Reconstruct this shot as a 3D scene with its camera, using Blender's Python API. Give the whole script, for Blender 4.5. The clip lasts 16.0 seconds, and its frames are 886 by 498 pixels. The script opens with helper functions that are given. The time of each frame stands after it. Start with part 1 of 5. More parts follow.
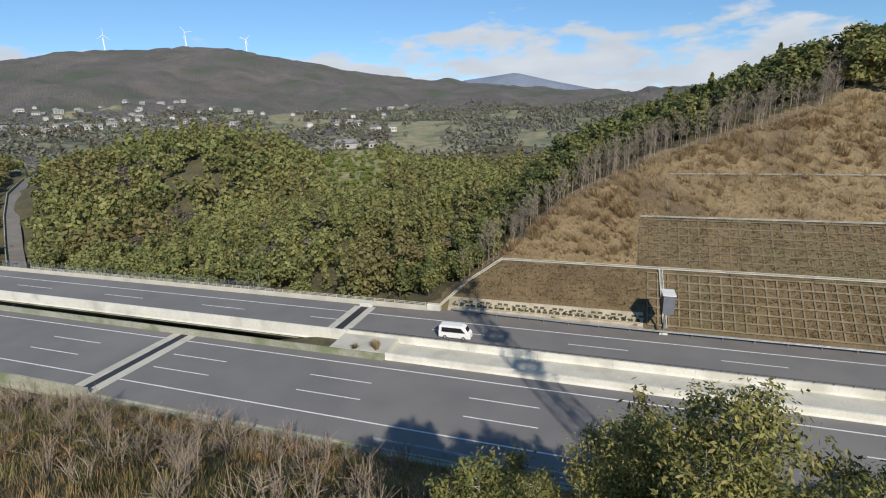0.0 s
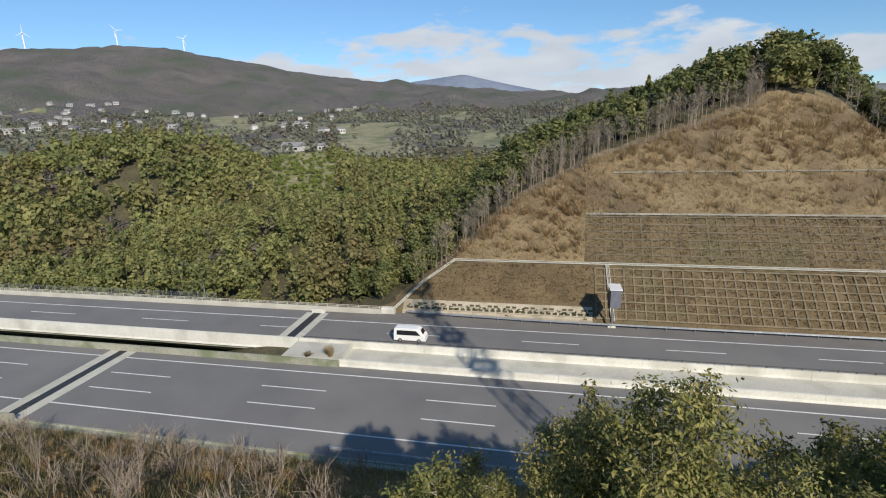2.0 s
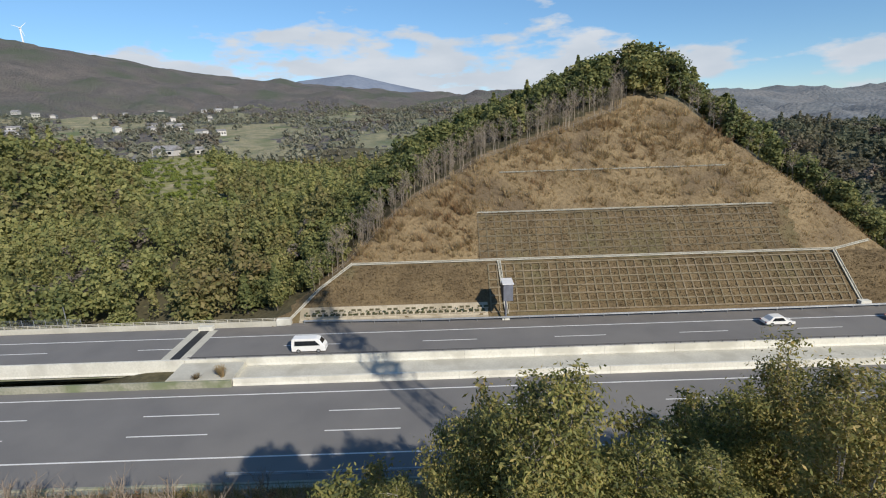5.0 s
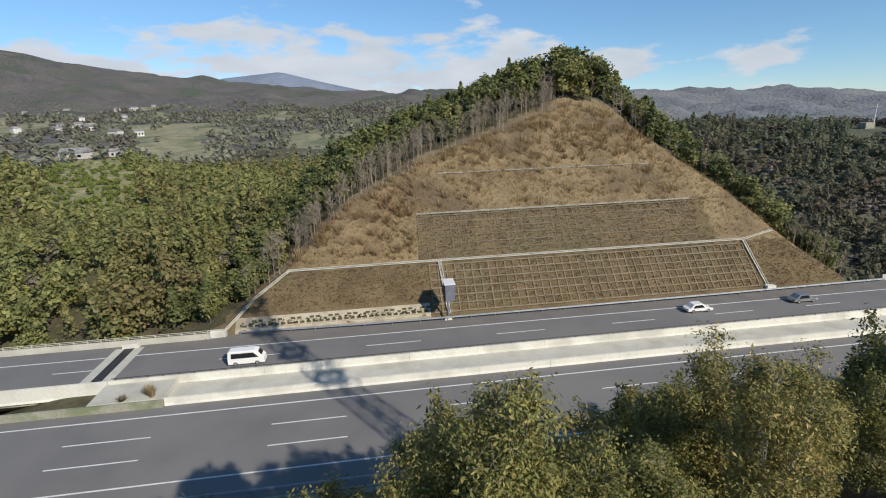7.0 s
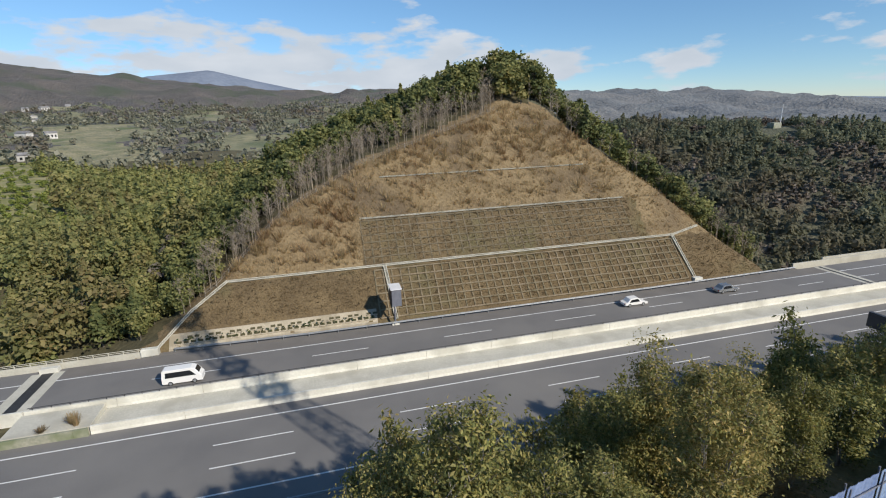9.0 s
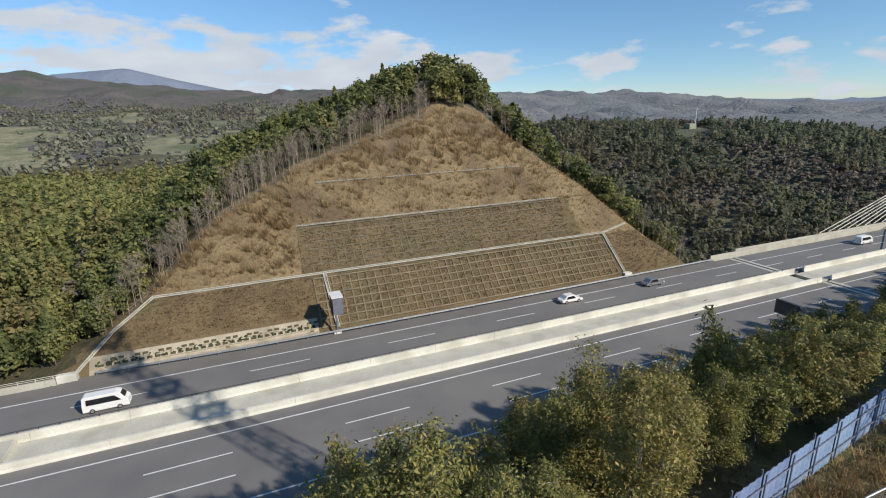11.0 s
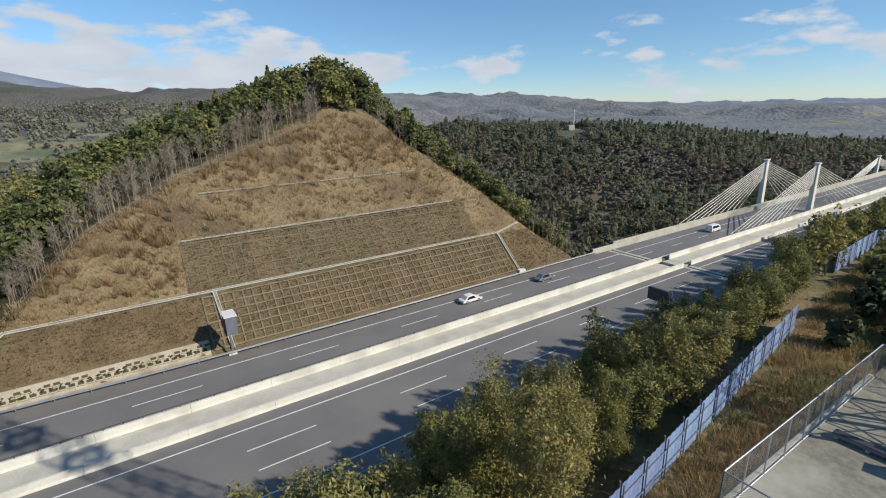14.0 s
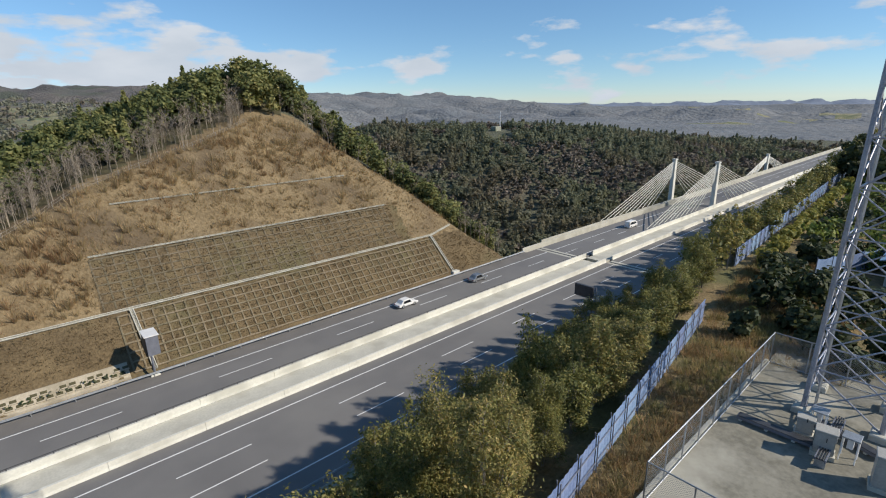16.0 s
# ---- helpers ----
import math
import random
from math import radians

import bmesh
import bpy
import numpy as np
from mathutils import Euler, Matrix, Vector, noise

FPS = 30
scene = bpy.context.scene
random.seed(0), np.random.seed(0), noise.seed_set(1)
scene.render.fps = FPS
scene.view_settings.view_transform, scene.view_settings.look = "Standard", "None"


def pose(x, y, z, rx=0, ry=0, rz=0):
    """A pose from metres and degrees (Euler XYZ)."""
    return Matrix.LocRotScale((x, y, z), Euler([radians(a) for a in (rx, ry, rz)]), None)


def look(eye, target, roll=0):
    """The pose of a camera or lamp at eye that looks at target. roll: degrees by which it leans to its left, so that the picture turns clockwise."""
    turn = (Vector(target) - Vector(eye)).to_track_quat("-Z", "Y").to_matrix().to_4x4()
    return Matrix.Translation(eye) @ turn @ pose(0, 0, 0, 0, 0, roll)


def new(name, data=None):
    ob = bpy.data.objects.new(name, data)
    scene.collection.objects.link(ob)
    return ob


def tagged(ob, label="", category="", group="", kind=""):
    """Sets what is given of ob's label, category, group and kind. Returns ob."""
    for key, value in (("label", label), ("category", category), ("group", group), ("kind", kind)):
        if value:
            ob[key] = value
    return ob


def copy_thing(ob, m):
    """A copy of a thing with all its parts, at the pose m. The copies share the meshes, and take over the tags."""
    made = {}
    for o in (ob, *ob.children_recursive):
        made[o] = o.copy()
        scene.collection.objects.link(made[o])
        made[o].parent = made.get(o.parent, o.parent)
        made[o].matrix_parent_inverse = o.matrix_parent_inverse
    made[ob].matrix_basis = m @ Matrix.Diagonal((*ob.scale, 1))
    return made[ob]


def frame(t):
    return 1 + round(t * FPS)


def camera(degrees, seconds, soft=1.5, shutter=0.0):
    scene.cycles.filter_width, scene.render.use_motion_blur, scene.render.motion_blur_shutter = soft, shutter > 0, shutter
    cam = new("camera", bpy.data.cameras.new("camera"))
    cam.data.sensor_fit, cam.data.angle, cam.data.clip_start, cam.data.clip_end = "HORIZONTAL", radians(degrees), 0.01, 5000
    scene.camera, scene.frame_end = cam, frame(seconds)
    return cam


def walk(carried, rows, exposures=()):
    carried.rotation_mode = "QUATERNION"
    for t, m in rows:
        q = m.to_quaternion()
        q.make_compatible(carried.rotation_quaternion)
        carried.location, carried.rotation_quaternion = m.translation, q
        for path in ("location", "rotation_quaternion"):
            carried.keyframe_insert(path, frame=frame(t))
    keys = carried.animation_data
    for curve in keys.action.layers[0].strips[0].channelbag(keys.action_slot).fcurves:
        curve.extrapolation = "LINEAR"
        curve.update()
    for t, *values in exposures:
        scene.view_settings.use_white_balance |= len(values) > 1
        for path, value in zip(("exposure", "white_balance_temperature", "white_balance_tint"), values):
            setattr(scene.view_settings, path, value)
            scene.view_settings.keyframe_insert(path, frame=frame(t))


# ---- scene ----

# ---------- camera and its walk ----------
cam = camera(84.4, 16.0, soft=1.1)
TURNS = [
    (0.0, -0.44, 0.05, 33.53, 74.72, 1.64, 17.52),
    (0.5, -0.54, 0.13, 33.51, 74.66, 1.71, 15.83),
    (1.0, -0.54, 0.21, 33.49, 74.68, 1.79, 14.54),
    (1.5, -0.47, 0.22, 33.52, 74.69, 1.79, 13.15),
    (2.0, -0.35, 0.22, 33.58, 74.70, 1.89, 11.81),
    (2.5, -0.24, 0.24, 33.62, 74.69, 1.90, 10.09),
    (3.0, -0.19, 0.17, 33.72, 74.61, 1.88, 7.91),
    (3.5, -0.10, 0.16, 33.80, 74.52, 1.88, 5.76),
    (4.0, -0.01, 0.18, 33.84, 74.44, 1.95, 3.72),
    (4.5, 0.03, 0.14, 33.91, 74.40, 1.97, 1.89),
    (5.0, 0.00, 0.00, 34.00, 74.36, 1.85, -0.52),
    (7.5, -0.40, 0.13, 34.63, 73.95, 1.73, -9.58),
    (8.0, -0.41, 0.24, 34.78, 73.90, 1.69, -11.27),
    (8.5, -0.43, 0.36, 34.94, 73.83, 1.69, -13.04),
    (9.0, -0.39, 0.49, 35.05, 73.82, 1.67, -14.75),
    (11.5, -0.33, 0.66, 35.79, 73.69, 1.55, -23.85),
    (12.0, -0.28, 0.70, 35.93, 73.66, 1.51, -25.77),
    (12.5, -0.24, 0.72, 36.09, 73.61, 1.49, -27.75),
    (13.0, -0.20, 0.74, 36.25, 73.55, 1.44, -29.74),
    (13.5, -0.19, 0.72, 36.40, 73.52, 1.36, -31.93),
    (14.0, -0.22, 0.73, 36.57, 73.52, 1.27, -33.99),
    (14.5, -0.25, 0.78, 36.73, 73.49, 1.21, -35.70),
    (15.0, -0.31, 0.73, 36.95, 73.45, 1.11, -37.77),
    (15.5, -0.42, 0.68, 37.19, 73.41, 1.04, -40.12),
    (16.0, -0.48, 0.68, 37.40, 73.38, 0.97, -42.08),
]
walk(cam, [(t, pose(x, y, z, rx, ry, rz)) for t, x, y, z, rx, ry, rz in TURNS], exposures=[(0.0, 0.38, 6820, 10), (16.0, 0.38, 6820, 10)])

# ---------- world and sun ----------
SUN_FROM = Vector((0.475, -0.685, 0.56)).normalized()
SUN_EL = math.asin(SUN_FROM.z)
SUN_AZ = math.atan2(SUN_FROM.x, SUN_FROM.y)
world = bpy.data.worlds.new("sky")
scene.world = world
world.use_nodes = True
wn, wl = world.node_tree.nodes, world.node_tree.links
wn.clear()


def wnode(kind, **values):
    n = wn.new(kind)
    for k, v in values.items():
        n.inputs[k].default_value = v
    return n


sky = wn.new("ShaderNodeTexSky")
sky.sky_type, sky.sun_disc = "NISHITA", False
sky.sun_elevation, sky.sun_rotation = SUN_EL, SUN_AZ
sky.altitude = 1800
sky.air_density, sky.dust_density, sky.ozone_density = 0.8, 0.0, 5.0
coord = wn.new("ShaderNodeTexCoord")
stretch = wn.new("ShaderNodeMapping")
stretch.inputs["Scale"].default_value = (3.6, 3.6, 11.0)
stretch.inputs["Location"].default_value = (3.1, 0.4, 1.3)
cloud_noise = wnode("ShaderNodeTexNoise", Scale=2.0, Detail=8.0, Roughness=0.54)
sepz = wn.new("ShaderNodeSeparateXYZ")
band = wn.new("ShaderNodeValToRGB")
band.color_ramp.elements[0].position, band.color_ramp.elements[0].color = 0.0, (0.55, 0.55, 0.55, 1)
band.color_ramp.elements[1].position, band.color_ramp.elements[1].color = 0.6, (0.35, 0.35, 0.35, 1)
for at, v in ((0.035, 0.62), (0.08, 0.66), (0.125, 0.58), (0.17, 0.42)):
    e = band.color_ramp.elements.new(at)
    e.color = (v, v, v, 1)
total = wn.new("ShaderNodeMath")
total.operation = "ADD"
cover = wn.new("ShaderNodeMapRange")
cover.inputs["From Min"].default_value, cover.inputs["From Max"].default_value = 1.09, 1.19
cover.clamp = True
shade_noise = wnode("ShaderNodeTexNoise", Scale=2.6, Detail=5.0)
tone = wn.new("ShaderNodeMixRGB")
tone.inputs["Color1"].default_value, tone.inputs["Color2"].default_value = (2.9, 3.5, 4.3, 1), (4.6, 5.0, 5.6, 1)
mixed = wn.new("ShaderNodeMixRGB")
back = wnode("ShaderNodeBackground", Strength=0.12)
wout = wn.new("ShaderNodeOutputWorld")
wl.new(coord.outputs["Generated"], stretch.inputs["Vector"])
wl.new(stretch.outputs[0], cloud_noise.inputs["Vector"])
wl.new(stretch.outputs[0], shade_noise.inputs["Vector"])
wl.new(coord.outputs["Generated"], sepz.inputs[0])
wl.new(sepz.outputs["Z"], band.inputs[0])
wl.new(cloud_noise.outputs[0], total.inputs[0])
wl.new(band.outputs[0], total.inputs[1])
vivid = wn.new("ShaderNodeHueSaturation")
vivid.inputs["Saturation"].default_value, vivid.inputs["Hue"].default_value, vivid.inputs["Value"].default_value = 1.02, 0.49, 1.0
deepen = wn.new("ShaderNodeMapRange")
deepen.inputs["From Min"].default_value, deepen.inputs["From Max"].default_value = 0.0, 0.3
deepen.inputs["To Min"].default_value, deepen.inputs["To Max"].default_value = 0.7, 1.08
wl.new(sepz.outputs["Z"], deepen.inputs[0])
wl.new(deepen.outputs[0], vivid.inputs["Value"])
wl.new(sky.outputs[0], vivid.inputs["Color"])
wl.new(vivid.outputs[0], mixed.inputs["Color1"])
bankward = wn.new("ShaderNodeVectorMath")
bankward.operation = "DOT_PRODUCT"
bankward.inputs[1].default_value = (-0.09, 0.99, 0.08)
more = wn.new("ShaderNodeMapRange")
more.inputs["From Min"].default_value, more.inputs["From Max"].default_value = 0.8, 1.0
more.inputs["To Min"].default_value, more.inputs["To Max"].default_value = -0.05, 0.07
plus = wn.new("ShaderNodeMath")
plus.operation = "ADD"
wl.new(coord.outputs["Generated"], bankward.inputs[0])
wl.new(bankward.outputs["Value"], more.inputs[0])
wl.new(more.outputs[0], plus.inputs[0])
wl.new(tone.outputs[0], mixed.inputs["Color2"])
wl.new(total.outputs[0], plus.inputs[1])
wl.new(plus.outputs[0], cover.inputs[0])
wl.new(shade_noise.outputs[0], tone.inputs["Fac"])
wl.new(cover.outputs[0], mixed.inputs["Fac"])
wl.new(mixed.outputs[0], back.inputs["Color"])
wl.new(back.outputs[0], wout.inputs[0])

sun = new("sun", bpy.data.lights.new("sun", "SUN"))
sun.data.energy, sun.data.angle, sun.data.color = 3.5, radians(0.53), (1.0, 0.94, 0.84)
sun.matrix_world = look(SUN_FROM * 200, (0, 0, 0))


# ---------- materials ----------
def material(name, dark, light, scale=1.0, rough=0.85, bump=0.2, fine=14.0, metal=0.0, stain=None, stain_scale=0.25, vary=0.0, islands=0.0, thin=0.0, bump_dist=0.05):
    """Two colours mixed by coarse and fine noise, an optional stain colour in large patches, relief from the fine noise."""
    m = bpy.data.materials.new(name)
    m.use_nodes = True
    n, l = m.node_tree.nodes, m.node_tree.links
    b = n["Principled BSDF"]
    b.inputs["Roughness"].default_value, b.inputs["Metallic"].default_value = rough, metal
    tc = n.new("ShaderNodeTexCoord")
    a = n.new("ShaderNodeTexNoise")
    a.inputs["Scale"].default_value, a.inputs["Detail"].default_value = scale, 6
    f = n.new("ShaderNodeTexNoise")
    f.inputs["Scale"].default_value, f.inputs["Detail"].default_value = scale * fine, 4
    add = n.new("ShaderNodeMath")
    add.operation = "ADD"
    ramp = n.new("ShaderNodeMapRange")
    ramp.inputs["From Min"].default_value, ramp.inputs["From Max"].default_value = 0.75, 1.25
    mix = n.new("ShaderNodeMixRGB")
    mix.inputs["Color1"].default_value, mix.inputs["Color2"].default_value = (*dark, 1), (*light, 1)
    for t in (a, f):
        l.new(tc.outputs["Object"], t.inputs["Vector"])
    l.new(a.outputs[0], add.inputs[0])
    l.new(f.outputs[0], add.inputs[1])
    l.new(add.outputs[0], ramp.inputs[0])
    l.new(ramp.outputs[0], mix.inputs["Fac"])
    col = mix.outputs[0]
    if stain:
        s = n.new("ShaderNodeTexNoise")
        s.inputs["Scale"].default_value, s.inputs["Detail"].default_value = stain_scale, 5
        r = n.new("ShaderNodeMapRange")
        r.inputs["From Min"].default_value, r.inputs["From Max"].default_value = 0.5, 0.66
        k = n.new("ShaderNodeMixRGB")
        k.inputs["Color2"].default_value = (*stain, 1)
        l.new(tc.outputs["Object"], s.inputs["Vector"])
        l.new(s.outputs[0], r.inputs[0])
        l.new(r.outputs[0], k.inputs["Fac"])
        l.new(col, k.inputs["Color1"])
        col = k.outputs[0]
    for amount, node, socket in ((vary, "ShaderNodeObjectInfo", "Random"), (islands, "ShaderNodeNewGeometry", "Random Per Island")):
        if amount:
            o = n.new(node)
            r = n.new("ShaderNodeMapRange")
            r.inputs["To Min"].default_value, r.inputs["To Max"].default_value = 1 - amount, 1 + amount
            h = n.new("ShaderNodeHueSaturation")
            l.new(o.outputs[socket], r.inputs[0])
            l.new(r.outputs[0], h.inputs["Value"])
            hr = n.new("ShaderNodeMapRange")
            hr.inputs["To Min"].default_value, hr.inputs["To Max"].default_value = 0.5 + amount * 0.08, 0.5 - amount * 0.08
            l.new(o.outputs[socket], hr.inputs[0])
            l.new(hr.outputs[0], h.inputs["Hue"])
            l.new(col, h.inputs["Color"])
            col = h.outputs[0]
    l.new(col, b.inputs["Base Color"])
    if thin:
        g = n.new("ShaderNodeBsdfTranslucent")
        both = n.new("ShaderNodeMixShader")
        both.inputs[0].default_value = thin
        l.new(col, g.inputs["Color"])
        l.new(b.outputs[0], both.inputs[1])
        l.new(g.outputs[0], both.inputs[2])
        l.new(both.outputs[0], n["Material Output"].inputs["Surface"])
    if bump:
        u = n.new("ShaderNodeBump")
        u.inputs["Strength"].default_value, u.inputs["Distance"].default_value = bump, bump_dist
        l.new(add.outputs[0], u.inputs["Height"])
        l.new(u.outputs[0], b.inputs["Normal"])
    return m


M_FLOOR = material("forest floor", (0.06, 0.055, 0.028), (0.125, 0.108, 0.058), 0.12, 0.95, 0.6, 9, bump_dist=0.4)
M_GOLD = material("golden dry grass", (0.165, 0.118, 0.062), (0.285, 0.212, 0.118), 0.16, 0.95, 0.8, 12, stain=(0.135, 0.098, 0.058), stain_scale=0.09, bump_dist=0.3)
M_BROWN = material("short brown grass", (0.105, 0.074, 0.039), (0.19, 0.138, 0.073), 0.22, 0.95, 0.7, 14, stain=(0.13, 0.112, 0.056), stain_scale=0.11, bump_dist=0.2)
M_CANOPY = material("shaded forest floor and undergrowth", (0.075, 0.082, 0.052), (0.135, 0.135, 0.09), 0.06, 0.95, 1.0, 9, stain=(0.15, 0.13, 0.095), stain_scale=0.02, bump_dist=1.5)
M_PALEFIELD = material("pale stubble terraces", (0.15, 0.16, 0.085), (0.36, 0.315, 0.20), 0.06, 0.95, 0.5, 8, stain=(0.13, 0.16, 0.07), stain_scale=0.02, bump_dist=3)
M_BANK = material("rough bank grass", (0.16, 0.115, 0.055), (0.32, 0.235, 0.115), 0.35, 0.95, 0.8, 12, stain=(0.15, 0.14, 0.055), stain_scale=0.16, bump_dist=0.2)
M_WOODFAR = material("bare winter woodland", (0.12, 0.115, 0.11), (0.235, 0.205, 0.185), 0.014, 0.95, 1.0, 16, stain=(0.115, 0.135, 0.095), stain_scale=0.007, bump_dist=14)
# Distance haze is mixed into the next two base colours as blue-grey.
M_HAZEFAR = material("distant woodland, haze in colour", (0.15, 0.185, 0.25), (0.20, 0.235, 0.30), 0.004, 0.95, 0.4, 8, bump_dist=12)
M_HAZEMID = material("distant woodland, blue-grey haze in colour", (0.125, 0.142, 0.155), (0.225, 0.222, 0.22), 0.010, 0.95, 0.7, 10, stain=(0.165, 0.18, 0.195), stain_scale=0.005, bump_dist=8)
M_FIELD = material("terraced fields", (0.13, 0.14, 0.08), (0.27, 0.25, 0.15), 0.022, 0.95, 0.4, 6, stain=(0.12, 0.14, 0.075), stain_scale=0.012, bump_dist=3)
M_ORCHARD = material("orchard grass", (0.15, 0.165, 0.06), (0.29, 0.27, 0.12), 0.08, 0.95, 0.6, 8, stain=(0.36, 0.31, 0.21), stain_scale=0.12, bump_dist=1)
M_ASPHALT = material("asphalt", (0.155, 0.151, 0.15), (0.198, 0.192, 0.187), 0.16, 0.86, 0.15, 60, stain=(0.205, 0.198, 0.19), stain_scale=0.06, bump_dist=0.01)
M_SHOULDER = material("worn shoulder asphalt", (0.15, 0.14, 0.13), (0.20, 0.185, 0.17), 0.3, 0.9, 0.15, 30, bump_dist=0.01)
M_LINE = material("white road paint", (0.62, 0.62, 0.62), (0.82, 0.82, 0.80), 0.6, 0.6, 0.05, 20)
M_CONC = material("pale concrete", (0.47, 0.455, 0.39), (0.58, 0.56, 0.485), 0.35, 0.85, 0.15, 12, stain=(0.44, 0.42, 0.355), stain_scale=0.25, bump_dist=0.02)
M_CONCW = material("white painted concrete", (0.64, 0.63, 0.565), (0.76, 0.75, 0.68), 0.3, 0.8, 0.1, 12, stain=(0.53, 0.52, 0.46), stain_scale=0.2, bump_dist=0.02)
M_CONCG = material("mossy grey concrete", (0.25, 0.26, 0.20), (0.40, 0.39, 0.32), 0.3, 0.9, 0.25, 10, stain=(0.19, 0.22, 0.13), stain_scale=0.25, bump_dist=0.03)
M_CRIB = material("weathered crib concrete", (0.155, 0.128, 0.082), (0.25, 0.205, 0.132), 0.5, 0.9, 0.3, 10, stain=(0.15, 0.13, 0.08), stain_scale=0.3, vary=0.12, bump_dist=0.02)
M_CRIBDK = material("dark buried crib concrete", (0.118, 0.096, 0.06), (0.19, 0.156, 0.103), 0.5, 0.9, 0.3, 10, vary=0.12, bump_dist=0.02)
M_BEIGE = material("beige weathered concrete", (0.36, 0.31, 0.23), (0.50, 0.44, 0.34), 0.5, 0.9, 0.25, 10, stain=(0.29, 0.25, 0.18), stain_scale=0.4, bump_dist=0.03)
M_SLAB = material("stained concrete slab", (0.165, 0.155, 0.122), (0.285, 0.268, 0.215), 0.3, 0.88, 0.2, 14, stain=(0.43, 0.41, 0.345), stain_scale=0.2, bump_dist=0.01)
M_JOINT = material("joint rubber and steel", (0.02, 0.02, 0.022), (0.05, 0.05, 0.05), 2, 0.6, 0.2)
M_STEEL = material("galvanised steel", (0.33, 0.35, 0.37), (0.48, 0.50, 0.52), 1.5, 0.45, 0.05, 10, metal=0.6)
M_TOWER = material("galvanised lattice steel", (0.30, 0.31, 0.36), (0.46, 0.47, 0.52), 1.2, 0.5, 0.05, 10, metal=0.5)
M_DARK = material("dark sign housing", (0.03, 0.032, 0.038), (0.055, 0.058, 0.065), 1.5, 0.5, 0.05)
M_GREY = material("grey painted sign metal", (0.13, 0.14, 0.17), (0.20, 0.21, 0.25), 1.5, 0.5, 0.05)
M_WHITE = material("white enamel", (0.74, 0.74, 0.74), (0.84, 0.84, 0.84), 1.2, 0.35, 0.02)
M_BLUE = material("faded blue fence sheet", (0.15, 0.23, 0.40), (0.27, 0.36, 0.53), 0.9, 0.6, 0.15, 8, stain=(0.27, 0.37, 0.58), stain_scale=0.5, vary=0.18)
M_BARK = material("bark", (0.07, 0.06, 0.05), (0.17, 0.15, 0.125), 2.0, 0.95, 0.4, 8)
M_PALEBARK = material("pale bare bark", (0.20, 0.178, 0.15), (0.36, 0.325, 0.28), 2.0, 0.95, 0.3, 8)
M_BAREBARK = material("grey-brown winter twigs", (0.205, 0.17, 0.13), (0.355, 0.30, 0.235), 2.0, 0.95, 0.3, 8)
M_LEAF = material("olive evergreen leaves", (0.115, 0.122, 0.036), (0.385, 0.35, 0.105), 0.55, 0.68, 0, 5, islands=0.42, vary=0.2, thin=0.34)
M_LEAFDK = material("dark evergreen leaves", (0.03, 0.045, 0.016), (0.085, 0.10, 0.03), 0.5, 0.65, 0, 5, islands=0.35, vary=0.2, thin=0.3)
M_WOODS = material("mixed woodland leaves", (0.165, 0.19, 0.066), (0.365, 0.36, 0.13), 0.05, 0.8, 0, 9, stain=(0.25, 0.215, 0.09), stain_scale=0.03, islands=0.3, thin=0.42)
M_RIDGE = material("ridge tree leaves", (0.13, 0.155, 0.055), (0.29, 0.29, 0.10), 0.3, 0.75, 0, 7, islands=0.35, vary=0.3, thin=0.4)
M_CEDAR = material("dark cedar foliage", (0.13, 0.15, 0.098), (0.255, 0.265, 0.165), 0.03, 0.85, 0, 9, stain=(0.19, 0.165, 0.11), stain_scale=0.015, islands=0.25, thin=0.5)
M_TUFTG = material("golden grass blades", (0.36, 0.27, 0.14), (0.56, 0.43, 0.25), 0.2, 0.9, 0, 9, stain=(0.34, 0.225, 0.115), stain_scale=0.07, islands=0.22, thin=0.45)
M_TUFTB = material("brown grass blades", (0.16, 0.12, 0.065), (0.31, 0.235, 0.13), 0.3, 0.9, 0, 9, islands=0.25, thin=0.45)
M_TAWNY = material("tawny weed blades", (0.24, 0.165, 0.078), (0.48, 0.345, 0.165), 0.5, 0.9, 0, 9, stain=(0.26, 0.245, 0.10), stain_scale=0.4, islands=0.3, thin=0.45)
M_GLASS = material("dark vehicle glass", (0.012, 0.014, 0.016), (0.02, 0.022, 0.026), 2, 0.08, 0)
M_RUBBER = material("tyre rubber", (0.02, 0.02, 0.02), (0.035, 0.035, 0.035), 4, 0.8, 0.1)
M_SILVER = material("silver car paint", (0.38, 0.40, 0.42), (0.46, 0.48, 0.50), 1, 0.25, 0, metal=0.7)
M_PAINTW = material("white car paint", (0.78, 0.78, 0.77), (0.83, 0.83, 0.82), 1, 0.2, 0)
M_ROOF = material("house roof tile", (0.16, 0.15, 0.15), (0.34, 0.33, 0.33), 0.5, 0.7, 0.2, vary=0.3)
M_PLASTER = material("house plaster", (0.40, 0.385, 0.36), (0.60, 0.58, 0.55), 0.5, 0.85, 0.1, vary=0.2)
M_ROOFBLUE = material("blue sheet roof", (0.16, 0.26, 0.40), (0.26, 0.38, 0.52), 0.6, 0.45, 0.05)


